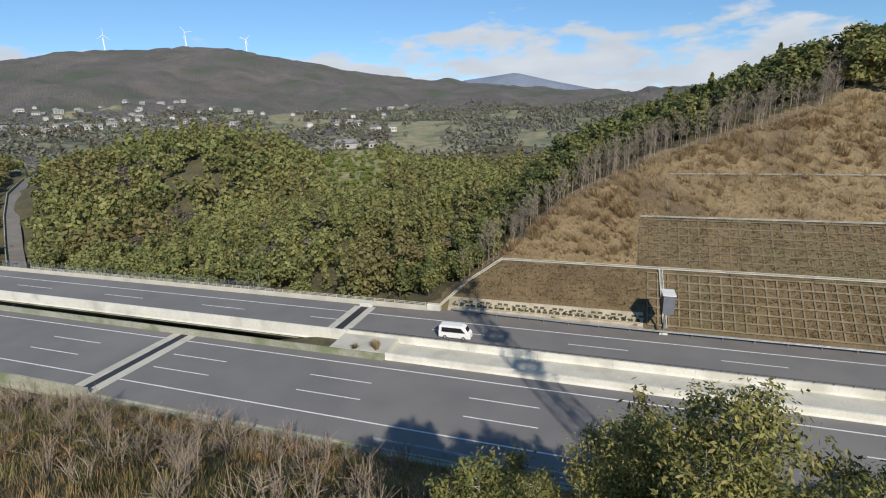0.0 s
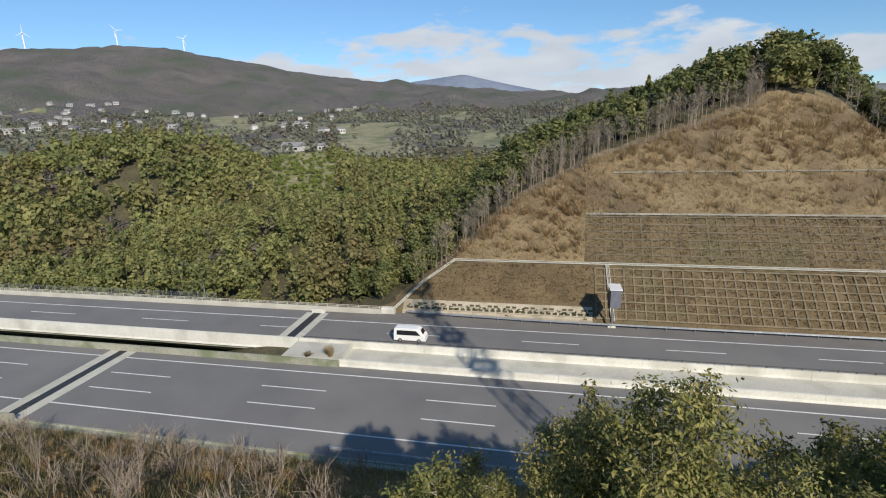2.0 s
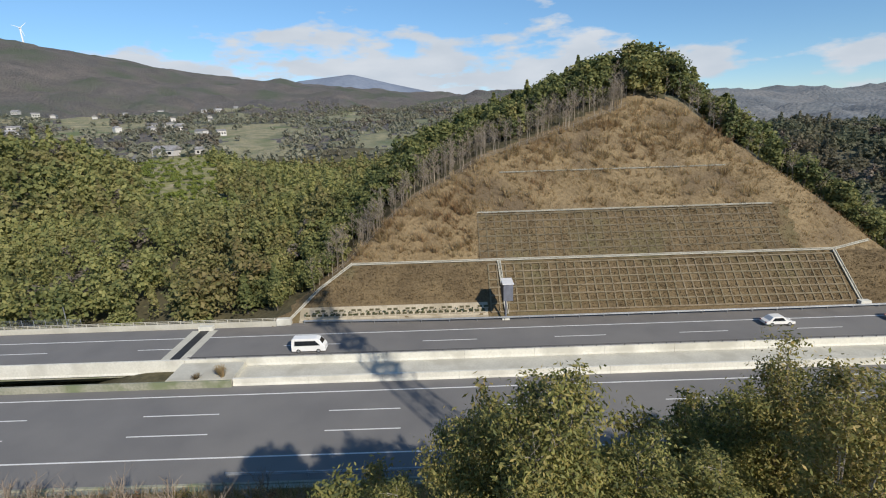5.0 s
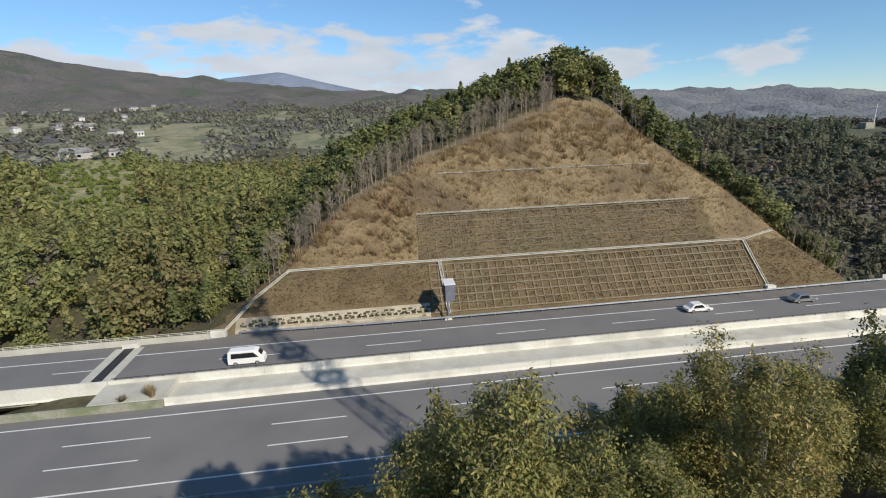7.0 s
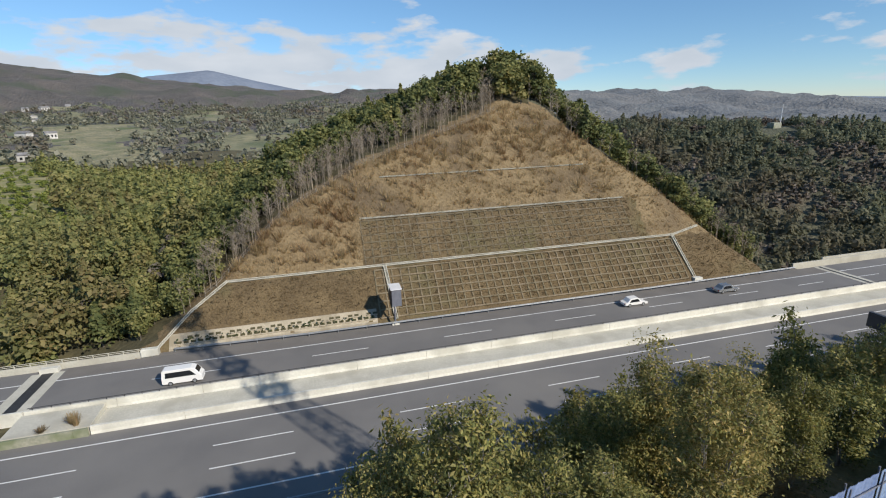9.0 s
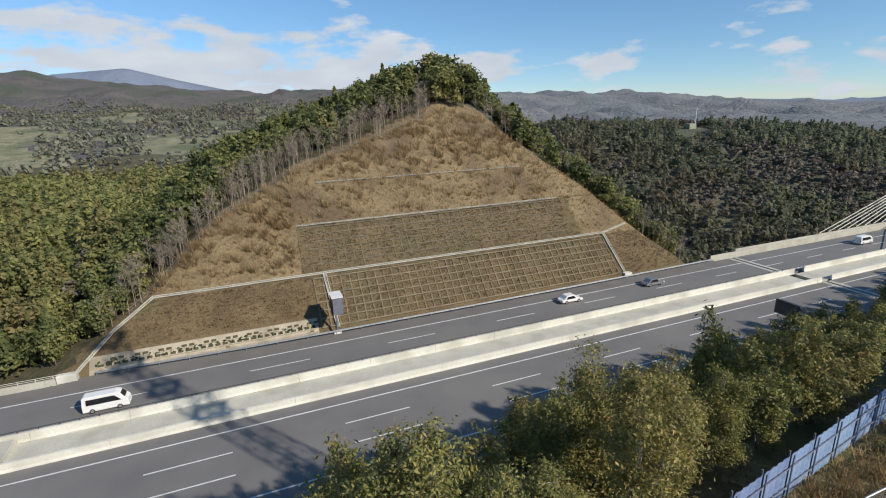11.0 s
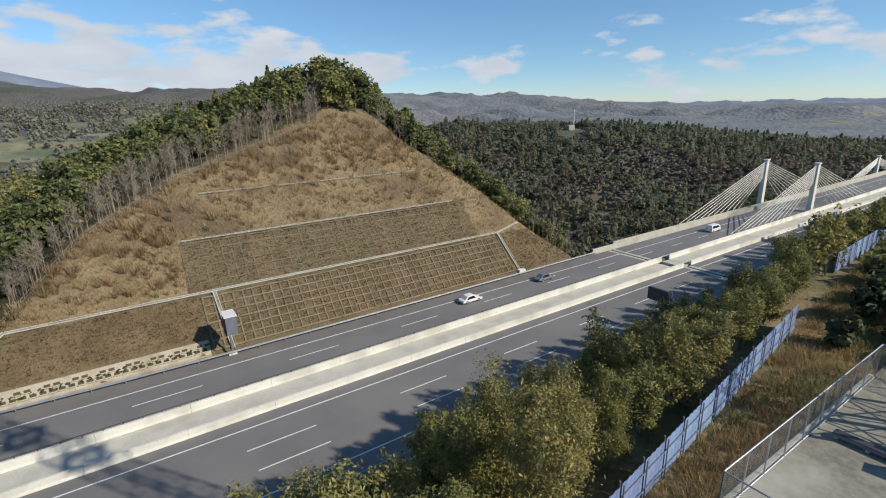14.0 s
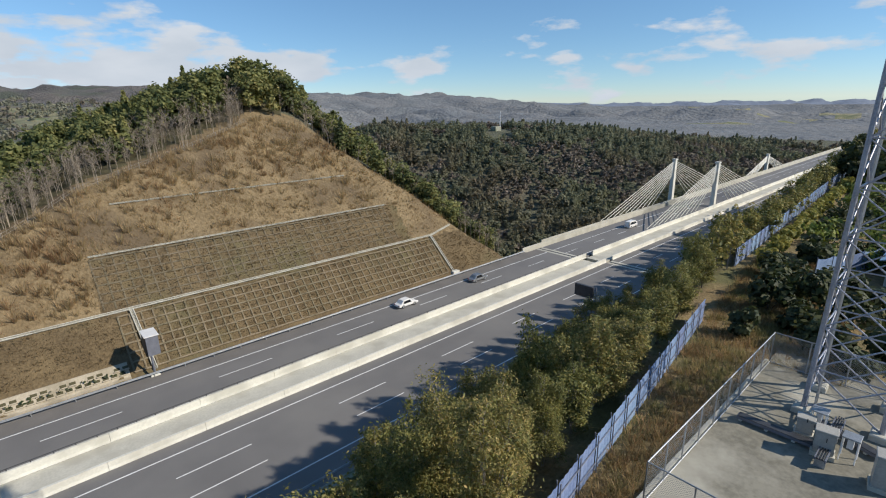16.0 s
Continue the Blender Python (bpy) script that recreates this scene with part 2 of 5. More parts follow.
# ---------- building helpers ----------
class Shape:
    """Collects vertices and faces, then becomes one mesh."""

    def __init__(self):
        self.v, self.f = [], []

    def add(self, verts, faces):
        k = len(self.v)
        self.v.extend(tuple(p) for p in verts)
        self.f.extend(tuple(i + k for i in f) for f in faces)
        return self

    def box(self, x0, x1, y0, y1, z0, z1, bevel=0.0):
        if bevel:
            b = bevel
            ring = lambda d, z: [(x0 + d, y0 + d, z), (x1 - d, y0 + d, z), (x1 - d, y1 - d, z), (x0 + d, y1 - d, z)]
            vs = ring(0, z0) + ring(0, z1 - b) + ring(b, z1)
            fs = [(3, 2, 1, 0), (8, 9, 10, 11)]
            for r in (0, 4):
                fs += [(r + i, r + (i + 1) % 4, r + 4 + (i + 1) % 4, r + 4 + i) for i in range(4)]
            return self.add(vs, fs)
        vs = [(x, y, z) for z in (z0, z1) for x, y in ((x0, y0), (x1, y0), (x1, y1), (x0, y1))]
        return self.add(vs, [(3, 2, 1, 0), (4, 5, 6, 7), (0, 1, 5, 4), (1, 2, 6, 5), (2, 3, 7, 6), (3, 0, 4, 7)])

    def sweep(self, section, x0, x1, n=1):
        """A section of (y, z) points, counter-clockwise seen from +x, run along x."""
        k = len(section)
        vs = [(x0 + (x1 - x0) * i / n, y, z) for i in range(n + 1) for y, z in section]
        fs = [(i * k + j, (i + 1) * k + j, (i + 1) * k + (j + 1) % k, i * k + (j + 1) % k) for i in range(n) for j in range(k)]
        return self.add(vs, fs + [tuple(range(k)), tuple(reversed(range(n * k, n * k + k)))])

    def tube(self, a, b, r0, r1=None, n=5):
        a, b = Vector(a), Vector(b)
        r1 = r0 if r1 is None else r1
        w = (b - a).normalized()
        u = w.orthogonal().normalized()
        q = w.cross(u)
        ring = [(math.cos(2 * math.pi * i / n), math.sin(2 * math.pi * i / n)) for i in range(n)]
        vs = [a + (u * c + q * s) * r0 for c, s in ring] + [b + (u * c + q * s) * r1 for c, s in ring]
        return self.add(vs, [(i, (i + 1) % n, n + (i + 1) % n, n + i) for i in range(n)] + [tuple(reversed(range(n))), tuple(range(n, 2 * n))])

    def mesh(self, name, mats, smooth=False):
        me = bpy.data.meshes.new(name)
        me.from_pydata(self.v, [], self.f)
        for m in mats if isinstance(mats, (list, tuple)) else [mats]:
            me.materials.append(m)
        if smooth:
            me.polygons.foreach_set("use_smooth", [True] * len(me.polygons))
        me.update()
        return me


def part(name, shape, mat, parent=None, label="", smooth=False):
    ob = new(name, shape if isinstance(shape, bpy.types.Mesh) else shape.mesh(name, mat, smooth))
    if parent:
        ob.parent = parent
    if label:
        tagged(ob, label)
    return ob


def thing(name, at=(0, 0, 0), label="", category="", group="", kind="", turn=0.0):
    ob = new(name)
    ob.matrix_basis = pose(*at, 0, 0, turn)
    ob.empty_display_size = 0.2
    return tagged(ob, label, category, group, kind)


def setting(name, shape, mat, label, category, smooth=False):
    return tagged(part(name, shape, mat, None, "", smooth), label, category, "", "structure")


def quads_mesh(name, v, mat):
    """A mesh of loose quads from an array of n x 4 x 3."""
    me = bpy.data.meshes.new(name)
    n = len(v)
    me.vertices.add(n * 4)
    me.vertices.foreach_set("co", np.ascontiguousarray(v, dtype=np.float32).ravel())
    me.loops.add(n * 4)
    me.loops.foreach_set("vertex_index", np.arange(n * 4, dtype=np.int32))
    me.polygons.add(n)
    me.polygons.foreach_set("loop_start", np.arange(0, n * 4, 4, dtype=np.int32))
    me.materials.append(mat)
    me.update(calc_edges=True)
    return me


# ---------- the lie of the land ----------
ROAD_Y0, ROAD_Y1 = 39.0, 76.6
CUT_X = [-140, -60, -35, -26, -16, -10, -5, 8, 23, 41, 45, 54.7, 60, 70, 75, 78.5, 86.4, 95, 120, 170]
CUT_Z = [-9, -6, -2, 1.5, 9, 14.4, 17.6, 23.3, 27.7, 33.3, 34.7, 31.8, 26.4, 18.9, 13.9, 9.1, 2.1, -5, -30, -40]
TIER_Y = [77.3, 84.4, 85.4, 92.0, 92.9, 99.6, 100.4, 113.5, 130]
TIER_Z = [0.0, 7.6, 7.7, 15.0, 15.1, 21.6, 21.8, 35.5, 60]
FAR_AZ = [-180, -90, -75, -62, -57, -53, -48, -43.4, -39, -35, -31, -28, -23, -20, -17, -13, -9, -5, -2, 5, 11, 20, 32, 38, 43, 48.6, 54, 66, 78, 90, 120, 180]
FAR_EL = [2, 3, 4.0, 4.8, 5.4, 6.2, 6.5, 6.9, 6.8, 6.2, 5.5, 4.8, 4.1, 3.8, 3.5, 3.2, 2.8, 2.3, 1.9, 1.8, 2.0, 1.6, 1.1, 1.0, 0.7, 0.2, -0.5, -1.4, -2.1, -2.4, -1, 2]


def step(a, b, v):
    t = np.clip((v - a) / (b - a), 0, 1)
    return t * t * (3 - 2 * t)


def ripple(x, y, size, seed=0.0):
    """Cheap smooth unevenness, about -1 to 1."""
    x, y = x / size, y / size
    s = np.sin(1.7 * x + 0.6 * y + seed) * np.cos(1.3 * y - 0.8 * x + 2.1 * seed)
    s = s + 0.6 * np.sin(3.1 * x - 2.3 * y + 1.3 * seed) * np.cos(2.2 * x + 3.4 * y)
    return (s + 0.35 * np.sin(6.3 * x + 5.1 * y) * np.cos(7.1 * y - 4.3 * x + seed)) / 1.6


PLATEAU = 20.8


def fence_y(x):
    return 7.7 + 0.147 * np.minimum(x, 52.0) + 0.06 * np.maximum(x - 52.0, 0.0)


def height(x, y):
    x, y = np.asarray(x, float), np.asarray(y, float)
    d, az = np.hypot(x, y), np.degrees(np.arctan2(x, y))
    # broad valley floor that climbs with distance
    base = np.interp(d, [0, 200, 420, 700, 1200, 1600], [-9, -12, -6, 12, 44, 60]) + 2.5 * ripple(x, y, 60)
    base = base * (1 - step(20, 40, az) * step(-20, 60, y)) + (-38) * step(20, 40, az) * step(-20, 60, y)
    # wooded hill beyond the left viaduct
    base = base + 31 * np.exp(-(((x + 182) / 75) ** 2 + ((y - 205) / 70) ** 2)) + 5 * np.exp(-(((x + 60) / 55) ** 2 + ((y - 190) / 60) ** 2))
    base = base + 16 * np.exp(-(((x + 330) / 90) ** 2 + ((y - 170) / 90) ** 2))
    grove = np.exp(-((az + 27.5) / 5.5) ** 4) * step(200, 240, d) * (1 - step(420, 520, d))
    base = base * (1 - grove) + np.interp(d, [200, 232, 415, 520], [-11, -6, 9, 11]) * grove
    # dark wooded hill across the right valley
    top = np.interp(az, [25, 36, 48, 60, 69, 75, 85], [42, 50, 50, 43, 30, 20, 12])
    base = base + step(22, 36, az) * (1 - step(95, 120, az)) * top * np.exp(-((d - 450) / 130) ** 2)
    base = base + step(30, 50, az) * (1 - step(110, 130, az)) * step(420, 700, d) * 34
    # far ranges
    el = np.interp(az, FAR_AZ, FAR_EL)
    crest = 34 + 2500 * np.tan(np.radians(el))
    ridge = np.exp(-((d - 2500) / 700) ** 2)
    base = np.where(d > 900, base + (crest - base) * ridge * step(900, 1900, d) + (30 * ripple(x, y, 190, 1.0) + 11 * ripple(x, y, 62, 4.0)) * step(900, 1500, d) * (1 - 0.75 * ridge) + (9 + 13 * step(25, 40, az)) * ripple(x, y, 120, 3) * ridge + 4 * ripple(x, y, 28, 6) * ridge, base)
    far = 34 + 4200 * np.tan(np.radians(np.interp(az, [-30, -20, -15, -9.4, -5, -1, 6, 30, 45, 60, 100], [0.8, 2.4, 3.7, 4.3, 3.2, 2.3, 1.0, 0.5, 0.3, -0.4, -2.4])))
    base = np.where(d > 3200, np.maximum(base, far * np.exp(-((d - 4200) / 500) ** 2)), base)
    # natural hill behind the cutting
    p = np.interp(x, CUT_X, CUT_Z)
    hill = p + (0.2 + 0.3 * np.exp(-((x - 47) / 22) ** 2)) * (np.clip(y, 60, 122) - 77.5 - np.clip(p, 0, 40)) - 0.14 * np.clip(y - 128, 0, 200) + 0.5 * ripple(x, y, 14, 2)
    w = (1 - step(135, 230, y)) * step(-150, -60, x) * (1 - step(120, 170, x))
    land = base * (1 - w) + hill * w
    cut = np.interp(y, TIER_Y, TIER_Z)
    inside = step(-34, -29, x) * (1 - step(92, 97, x))
    land = np.where((y > 76) & (y < 125) & (x > -31) & (x < 95), np.minimum(land, cut + (1 - inside) * 30), land)
    # road shelf, with the valleys that the bridges cross
    shelf = np.where(x > 108, -0.6 - 38 * step(108, 150, x) * (1 - step(480, 560, x)), np.where(x < -42, -0.6 - 13 * step(42, 75, -x), -0.6))
    mid = (y > 38.2) & (y < 77.2)
    land = np.where(mid, shelf, land)
    # near bank and the shelf with the compound
    top_y = np.clip(fence_y(x) + 2.0, 5, 34)
    rise = np.clip((38.4 - y) / np.maximum(38.4 - top_y, 5), 0, 1)
    bank = PLATEAU * rise - 0.2 + 0.35 * ripple(x, y, 5, 4) * np.clip(rise * 4, 0, 1) * (1 - step(0.95, 1, rise))
    left = step(55, 110, -x)
    bank = bank * (1 - left) + (-9) * left
    bank = np.where(d > 260, bank * (1 - step(260, 420, d)) + base * step(260, 420, d), bank)
    return np.where(y <= 38.2, bank, land)


def ground_sheet():
    az = np.concatenate([np.arange(-84, 112, 0.6), np.arange(112, 276, 4.0)])
    r = [3.0]
    while r[-1] < 4700:
        r.append(r[-1] * (1.0135 if 60 < r[-1] < 150 else 1.02))
    r = np.array(r)
    A, D = np.meshgrid(np.radians(az), r)
    X, Y = D * np.sin(A), D * np.cos(A)
    # rings settle on the exact lines of kerb and tiers
    Z = height(X, Y)
    n, k = A.shape
    idx = np.arange(n * k).reshape(n, k)
    nxt = np.roll(idx, -1, axis=1)
    quads = np.stack([idx[:-1], nxt[:-1], nxt[1:], idx[1:]], -1).reshape(-1, 4)[:, ::-1]
    me = bpy.data.meshes.new("ground")
    me.vertices.add(n * k + 1)
    co = np.vstack([np.stack([X, Y, Z], -1).reshape(-1, 3), [[0, 0, PLATEAU - 0.2]]])
    me.vertices.foreach_set("co", co.astype(np.float32).ravel())
    tris = np.stack([idx[0], nxt[0], np.full(k, n * k)], -1)
    total = len(quads) * 4 + len(tris) * 3
    me.loops.add(total)
    me.loops.foreach_set("vertex_index", np.concatenate([quads.ravel(), tris.ravel()]).astype(np.int32))
    me.polygons.add(len(quads) + len(tris))
    starts = np.concatenate([np.arange(len(quads)) * 4, len(quads) * 4 + np.arange(len(tris)) * 3])
    me.polygons.foreach_set("loop_start", starts.astype(np.int32))
    c = co[quads].mean(1)
    x, y, z = c.T
    d, a = np.hypot(x, y), np.degrees(np.arctan2(x, y))
    kind = np.zeros(len(c), int)
    kind[(d > 520) & (a < 25)] = 5
    kind[(d > 520) & (a < 25) & (ripple(x, y, 95, 5) + 0.6 * ripple(x, y, 30, 2) < 0.05)] = 4
    kind[(d > 1150) | ((d > 520) & (a >= 25))] = 4
    # far ground takes the colours with haze mixed in
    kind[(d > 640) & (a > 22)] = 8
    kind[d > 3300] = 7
    kind[(a > 24) & (a < 100) & (d > 110) & (d < 640) & (y > 84)] = 9
    kind[(d > 700) & (d < 1350) & (a < 22) & (ripple(x, y, 105, 5) > 0.5)] = 10
    kind[(d > 450) & (d < 900) & (np.abs(a + 20.5 + 2 * ripple(x, y, 60, 1)) < 3.2)] = 10
    kind[(d > 800) & (d < 1250) & (np.abs(a + 35 + 2 * ripple(x, y, 70, 3)) < 2.0)] = 10
    kind[(d > 1000) & (d < 1700) & (a > 68) & (ripple(x, y, 130, 7) > 0.3)] = 10
    kind[(np.abs(a + 27.8 + 1.6 * ripple(x, y, 16, 3)) < 4.2) & (d > 222) & (d < 412)] = 6
    slope = (y > 76) & (y < 125) & (x > -31) & (x < 95) & (z > np.interp(y, TIER_Y, TIER_Z) - 0.6)
    edge = np.interp(np.interp(x, CUT_X, CUT_Z), TIER_Z, TIER_Y)
    rim = (y > 77) & (y < edge + 4.5) & (x > -27) & (x < 88)
    kind[slope | rim] = 1
    kind[slope & (((z < 7.7)) | ((z < 15.1) & (x > 6.5) & (x < 66)))] = 2
    kind[(y < 38.6) & (d < 300)] = 3
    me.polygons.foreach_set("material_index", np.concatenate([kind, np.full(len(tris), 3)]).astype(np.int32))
    for m in (M_FLOOR, M_GOLD, M_BROWN, M_BANK, M_WOODFAR, M_FIELD, M_ORCHARD, M_HAZEFAR, M_HAZEMID, M_CANOPY, M_PALEFIELD):
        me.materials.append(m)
    me.polygons.foreach_set("use_smooth", np.ones(len(me.polygons), bool))
    me.update(calc_edges=True)
    me.validate()
    return tagged(new("ground", me), "rolling ground with dry grass slopes, woods and distant hills", "ground", "", "structure")


ground_sheet()


def at_ground(x, y, sink=0.0):
    return (x, y, float(height(x, y)) - sink)


# ---------- roads ----------
def carriageway(name, x0, x1, y0, y1, z0, label):
    s = Shape()
    n = 40
    s.sweep([(y0, z0), (y1, z0), (y1, 0.0), (y0, 0.0)][::-1], x0, x1, n)
    return setting(name, s, M_ASPHALT, label, "road")


near_road = carriageway("road_near", -260, 620, 39.6, 57.6, -0.9, "grey asphalt carriageway with three marked lanes")
far_road = carriageway("road_far", -260, 620, 63.9, 76.4, -0.9, "grey asphalt carriageway with two marked lanes")

ROAD_LINES = (43.5, 55.5, 72.8, 65.3)
for y in ROAD_LINES:
    s = Shape()
    s.box(-260, 620, y - 0.1, y + 0.1, 0.002, 0.008)
    part("edge_line", s, M_LINE, near_road if y < 60 else far_road, "continuous white edge line")
dash = Shape().box(-0.5, 0.5, -0.085, 0.085, 0.002, 0.008).mesh("dash", M_LINE)
for y, first, gap, bend, road in ((51.35, 6.6, 20.2, 0.7, near_road), (47.5, 6.9, 20.2, 0.7, near_road), (69.1, -3.6, 21.0, 0.55, far_road)):
    x = first
    for way in (1, -1):
        x, k = (first, 0) if way > 0 else (first - gap - bend, -1)
        while -240 < x < 560:
            space = max(gap - bend * (2 * k + 1), 11.5)
            ob = part("lane_dash", dash, None, road)
            ob.location, ob.scale = (x + 0.205 * space, y, 0), (0.41 * space, 1, 1)
            x, k = (x + space, k + 1) if way > 0 else (x - (gap - bend * (2 * k - 1)), k - 1)

# worn shoulder beside the far carriageway
s = Shape()
s.sweep([(73.3, 0.003), (73.3, 0.012), (76.3, 0.012), (76.3, 0.003)], -38, 100)
part("shoulder", s, M_SHOULDER, far_road, "worn paler shoulder strip")


def expansion_joint(x, y0, y1, road, gap, edge):
    """A dark rubber strip between two pale concrete edges across the carriageway."""
    part("joint_strip", Shape().box(x - gap, x + gap, y0, y1, 0.002, 0.014), M_JOINT, road, "black rubber expansion joint")
    for side in (-1, 1):
        a, b = sorted((x + side * gap, x + side * (gap + edge)))
        part("joint_edge", Shape().box(a, b, y0, y1, 0.002, 0.016), M_CONC, road, "pale concrete joint edge")


for x, a, b, road, gap, edge in ((-40.3, 64.0, 75.6, far_road, 0.75, 1.35), (-64.0, 39.7, 57.3, near_road, 0.7, 1.6), (101.5, 64.0, 76.2, far_road, 0.35, 0.9), (104.0, 39.7, 57.4, near_road, 0.35, 0.9)):
    expansion_joint(x, a, b, road, gap, edge)
s = Shape().box(-41.4, -39.0, 75.5, 76.35, 0.0, 0.7, 0.05)
setting("joint_block", s, M_CONCW, "white concrete block over the end of the bridge joint", "block")

# ---------- median ----------
med = Shape()
med.sweep([(58.15, -0.9), (58.15, 0.05), (62.9, 0.05), (62.9, -0.9)], -37.4, 101)
setting("median_channel", med, M_CONC, "pale concrete channel between the carriageways", "median")


def barrier(name, y, x0, x1, h, mat, label, lean=0.12, foot=0.0):
    """A run of concrete barrier in cast lengths with fine joints."""
    ob = thing(name, (0, 0, 0), label, "barrier", "", "structure")
    L = 10.0
    x = x0
    while x < x1 - 0.01:
        e = min(x + L, x1)
        s = Shape()
        s.sweep([(y - 0.28, foot), (y - 0.28 + lean, foot + 0.3), (y - 0.14, h), (y + 0.14, h), (y + 0.28 - lean, foot + 0.3), (y + 0.28, foot)][::-1], x + 0.015, e - 0.015)
        part("barrier_length", s, mat, ob)
        x = e
    return ob


barrier("barrier_near_median", 57.9, -28.4, 103, 1.0, M_CONCW, "white concrete median barrier in cast lengths")
barrier("barrier_far_median", 63.3, -37.4, 103, 1.15, M_CONCW, "white concrete barrier beside the far carriageway")
barrier("barrier_near_viaduct", 57.5, -250, -28.5, 1.0, M_CONCG, "mossy grey concrete viaduct parapet", foot=-0.9)
barrier("barrier_far_viaduct", 63.3, -250, -37.5, 1.15, M_CONCW, "white concrete viaduct parapet with a dark gap below", foot=-0.9)
barrier("barrier_near_bridge", 57.9, 106, 600, 1.0, M_CONCW, "white concrete bridge parapet")
barrier("barrier_far_bridge", 63.3, 106, 600, 1.15, M_CONCW, "white concrete bridge parapet")
s2 = thing("median_rail", (0, 0, 0), "dark thin rail along the top of the median barrier", "rail", "", "structure")
s = Shape()
s.tube((-37, 63.35, 1.42), (101, 63.35, 1.42), 0.05, n=6)
part("rail_bar", s, M_DARK, s2)
post = Shape().box(-0.04, 0.04, -0.04, 0.04, 0, 0.3).mesh("rail_post", M_DARK)
for k in range(70):
    part("rail_post", post, None, s2).location = (-36.5 + 2 * k, 63.35, 1.14)
s = Shape().sweep([(58.2, -0.9), (58.2, 0.02), (63.0, 0.02), (63.0, -0.9)], 103, 600)
setting("median_bridge_cover", s, M_CONC, "pale concrete cover between the bridge decks", "median")
s = Shape()
s.box(-37.6, -28.6, 58.2, 63.0, -0.9, 0.75, 0.04)
setting("median_end_block", s, M_CONC, "stained concrete block closing the end of the median", "block")

# decks of the bridges
for nm, x0, x1, y0, y1 in (("deck_left_near", -258, -65, 39.3, 57.7), ("deck_left_far", -258, -41, 63.4, 78.0), ("deck_right_near", 105, 600, 39.0, 57.9), ("deck_right_far", 102.5, 600, 63.2, 79.2)):
    s = Shape()
    s.sweep([(y0, -0.92), (y1, -0.92), (y1, -1.4), (y1 - 2.5, -3.2), (y0 + 2.5, -3.2), (y0, -1.4)], x0, x1, 12)
    setting(nm, s, M_CONCG, "grey concrete bridge deck girder", "bridge deck")


# ---------- far side: parapet, guard rail, verge ----------
barrier("parapet_far_left", 77.0, -250, -27.2, 0.75, M_CONC, "pale concrete parapet along the viaduct edge", foot=-0.9)
barrier("parapet_far_right", 77.6, 96, 600, 0.9, M_CONC, "pale concrete parapet along the bridge edge", foot=-0.9)
s = Shape().sweep([(76.4, -0.9), (77.3, -0.9), (77.3, 0.06), (76.4, 0.06)], -27, 96)
setting("verge_far", s, M_SHOULDER, "paved drain verge at the foot of the cutting", "verge")
rail = thing("parapet_rail", (0, 0, 0), "pale steel handrail on the viaduct parapet", "rail", "", "structure")
for z in (1.0, 1.25):
    part("rail_bar", Shape().tube((-130, 77.0, z), (-27.5, 77.0, z), 0.045, n=6), M_CONC, rail)
post = Shape().box(-0.05, 0.05, -0.05, 0.05, 0, 0.56).mesh("rail_post", M_CONC)
for k in range(52):
    part("rail_post", post, None, rail).location = (-129 + 2 * k, 77.0, 0.72)
part("end_post", Shape().box(-28.6, -26.2, 76.6, 77.5, 0.0, 1.15, 0.06), M_CONCW, rail, "white concrete end block")


def guard_rail(name, pts, label, mat):
    """A corrugated beam on posts, following points at road level."""
    ob = thing(name, (0, 0, 0), label, "guard rail", "", "structure")
    post = Shape().tube((0, 0, 0), (0, 0, 0.72), 0.07, n=6).mesh("guard_post", mat)
    for (xa, ya), (xb, yb) in zip(pts, pts[1:]):
        s = Shape()
        prof = [(0, 0.45), (-0.07, 0.5), (-0.07, 0.55), (-0.02, 0.6), (-0.07, 0.65), (-0.07, 0.7), (0, 0.76), (0.03, 0.76), (0.03, 0.45)]
        k = len(prof)
        s.add([(x, y + dy, z) for x, y in ((xa, ya), (xb, yb)) for dy, z in prof], [(j, (j + 1) % k, k + (j + 1) % k, k + j) for j in range(k)])
        part("guard_beam", s, mat, ob)
        n = max(1, int(math.hypot(xb - xa, yb - ya) / 4))
        for i in range(n):
            part("guard_post", post, None, ob).location = (xa + (xb - xa) * i / n, ya + (yb - ya) * i / n + 0.12, 0)
    return ob


guard_rail("guard_rail_far", [(-24, 76.9), (-16, 76.4), (-4, 75.9), (10, 75.7), (60, 75.8), (95, 76.2)], "grey steel guard rail at the foot of the cutting", M_STEEL)
guard_rail("guard_rail_near", [(-22, 40.3), (-10, 40.2), (40, 40.2), (100, 40.2)], "grey steel guard rail beside the shaded shoulder", M_STEEL)
barrier("parapet_near_left", 39.4, -250, -62, 0.95, M_CONCG, "mossy concrete parapet on the near viaduct edge", foot=-0.9)
s = Shape().sweep([(38.7, -0.6), (39.6, -0.6), (39.6, 0.22), (39.35, 0.22), (39.3, 0.1), (38.7, 0.1)], -62, 140, 20)
setting("kerb_near", s, M_CONCG, "weathered concrete kerb and gutter at the bank foot", "kerb")

# ---------- the cutting ----------
def tier_point(x, t):
    """Height and depth on the cutting: t is the running depth y."""
    return float(np.interp(t, TIER_Y, TIER_Z))


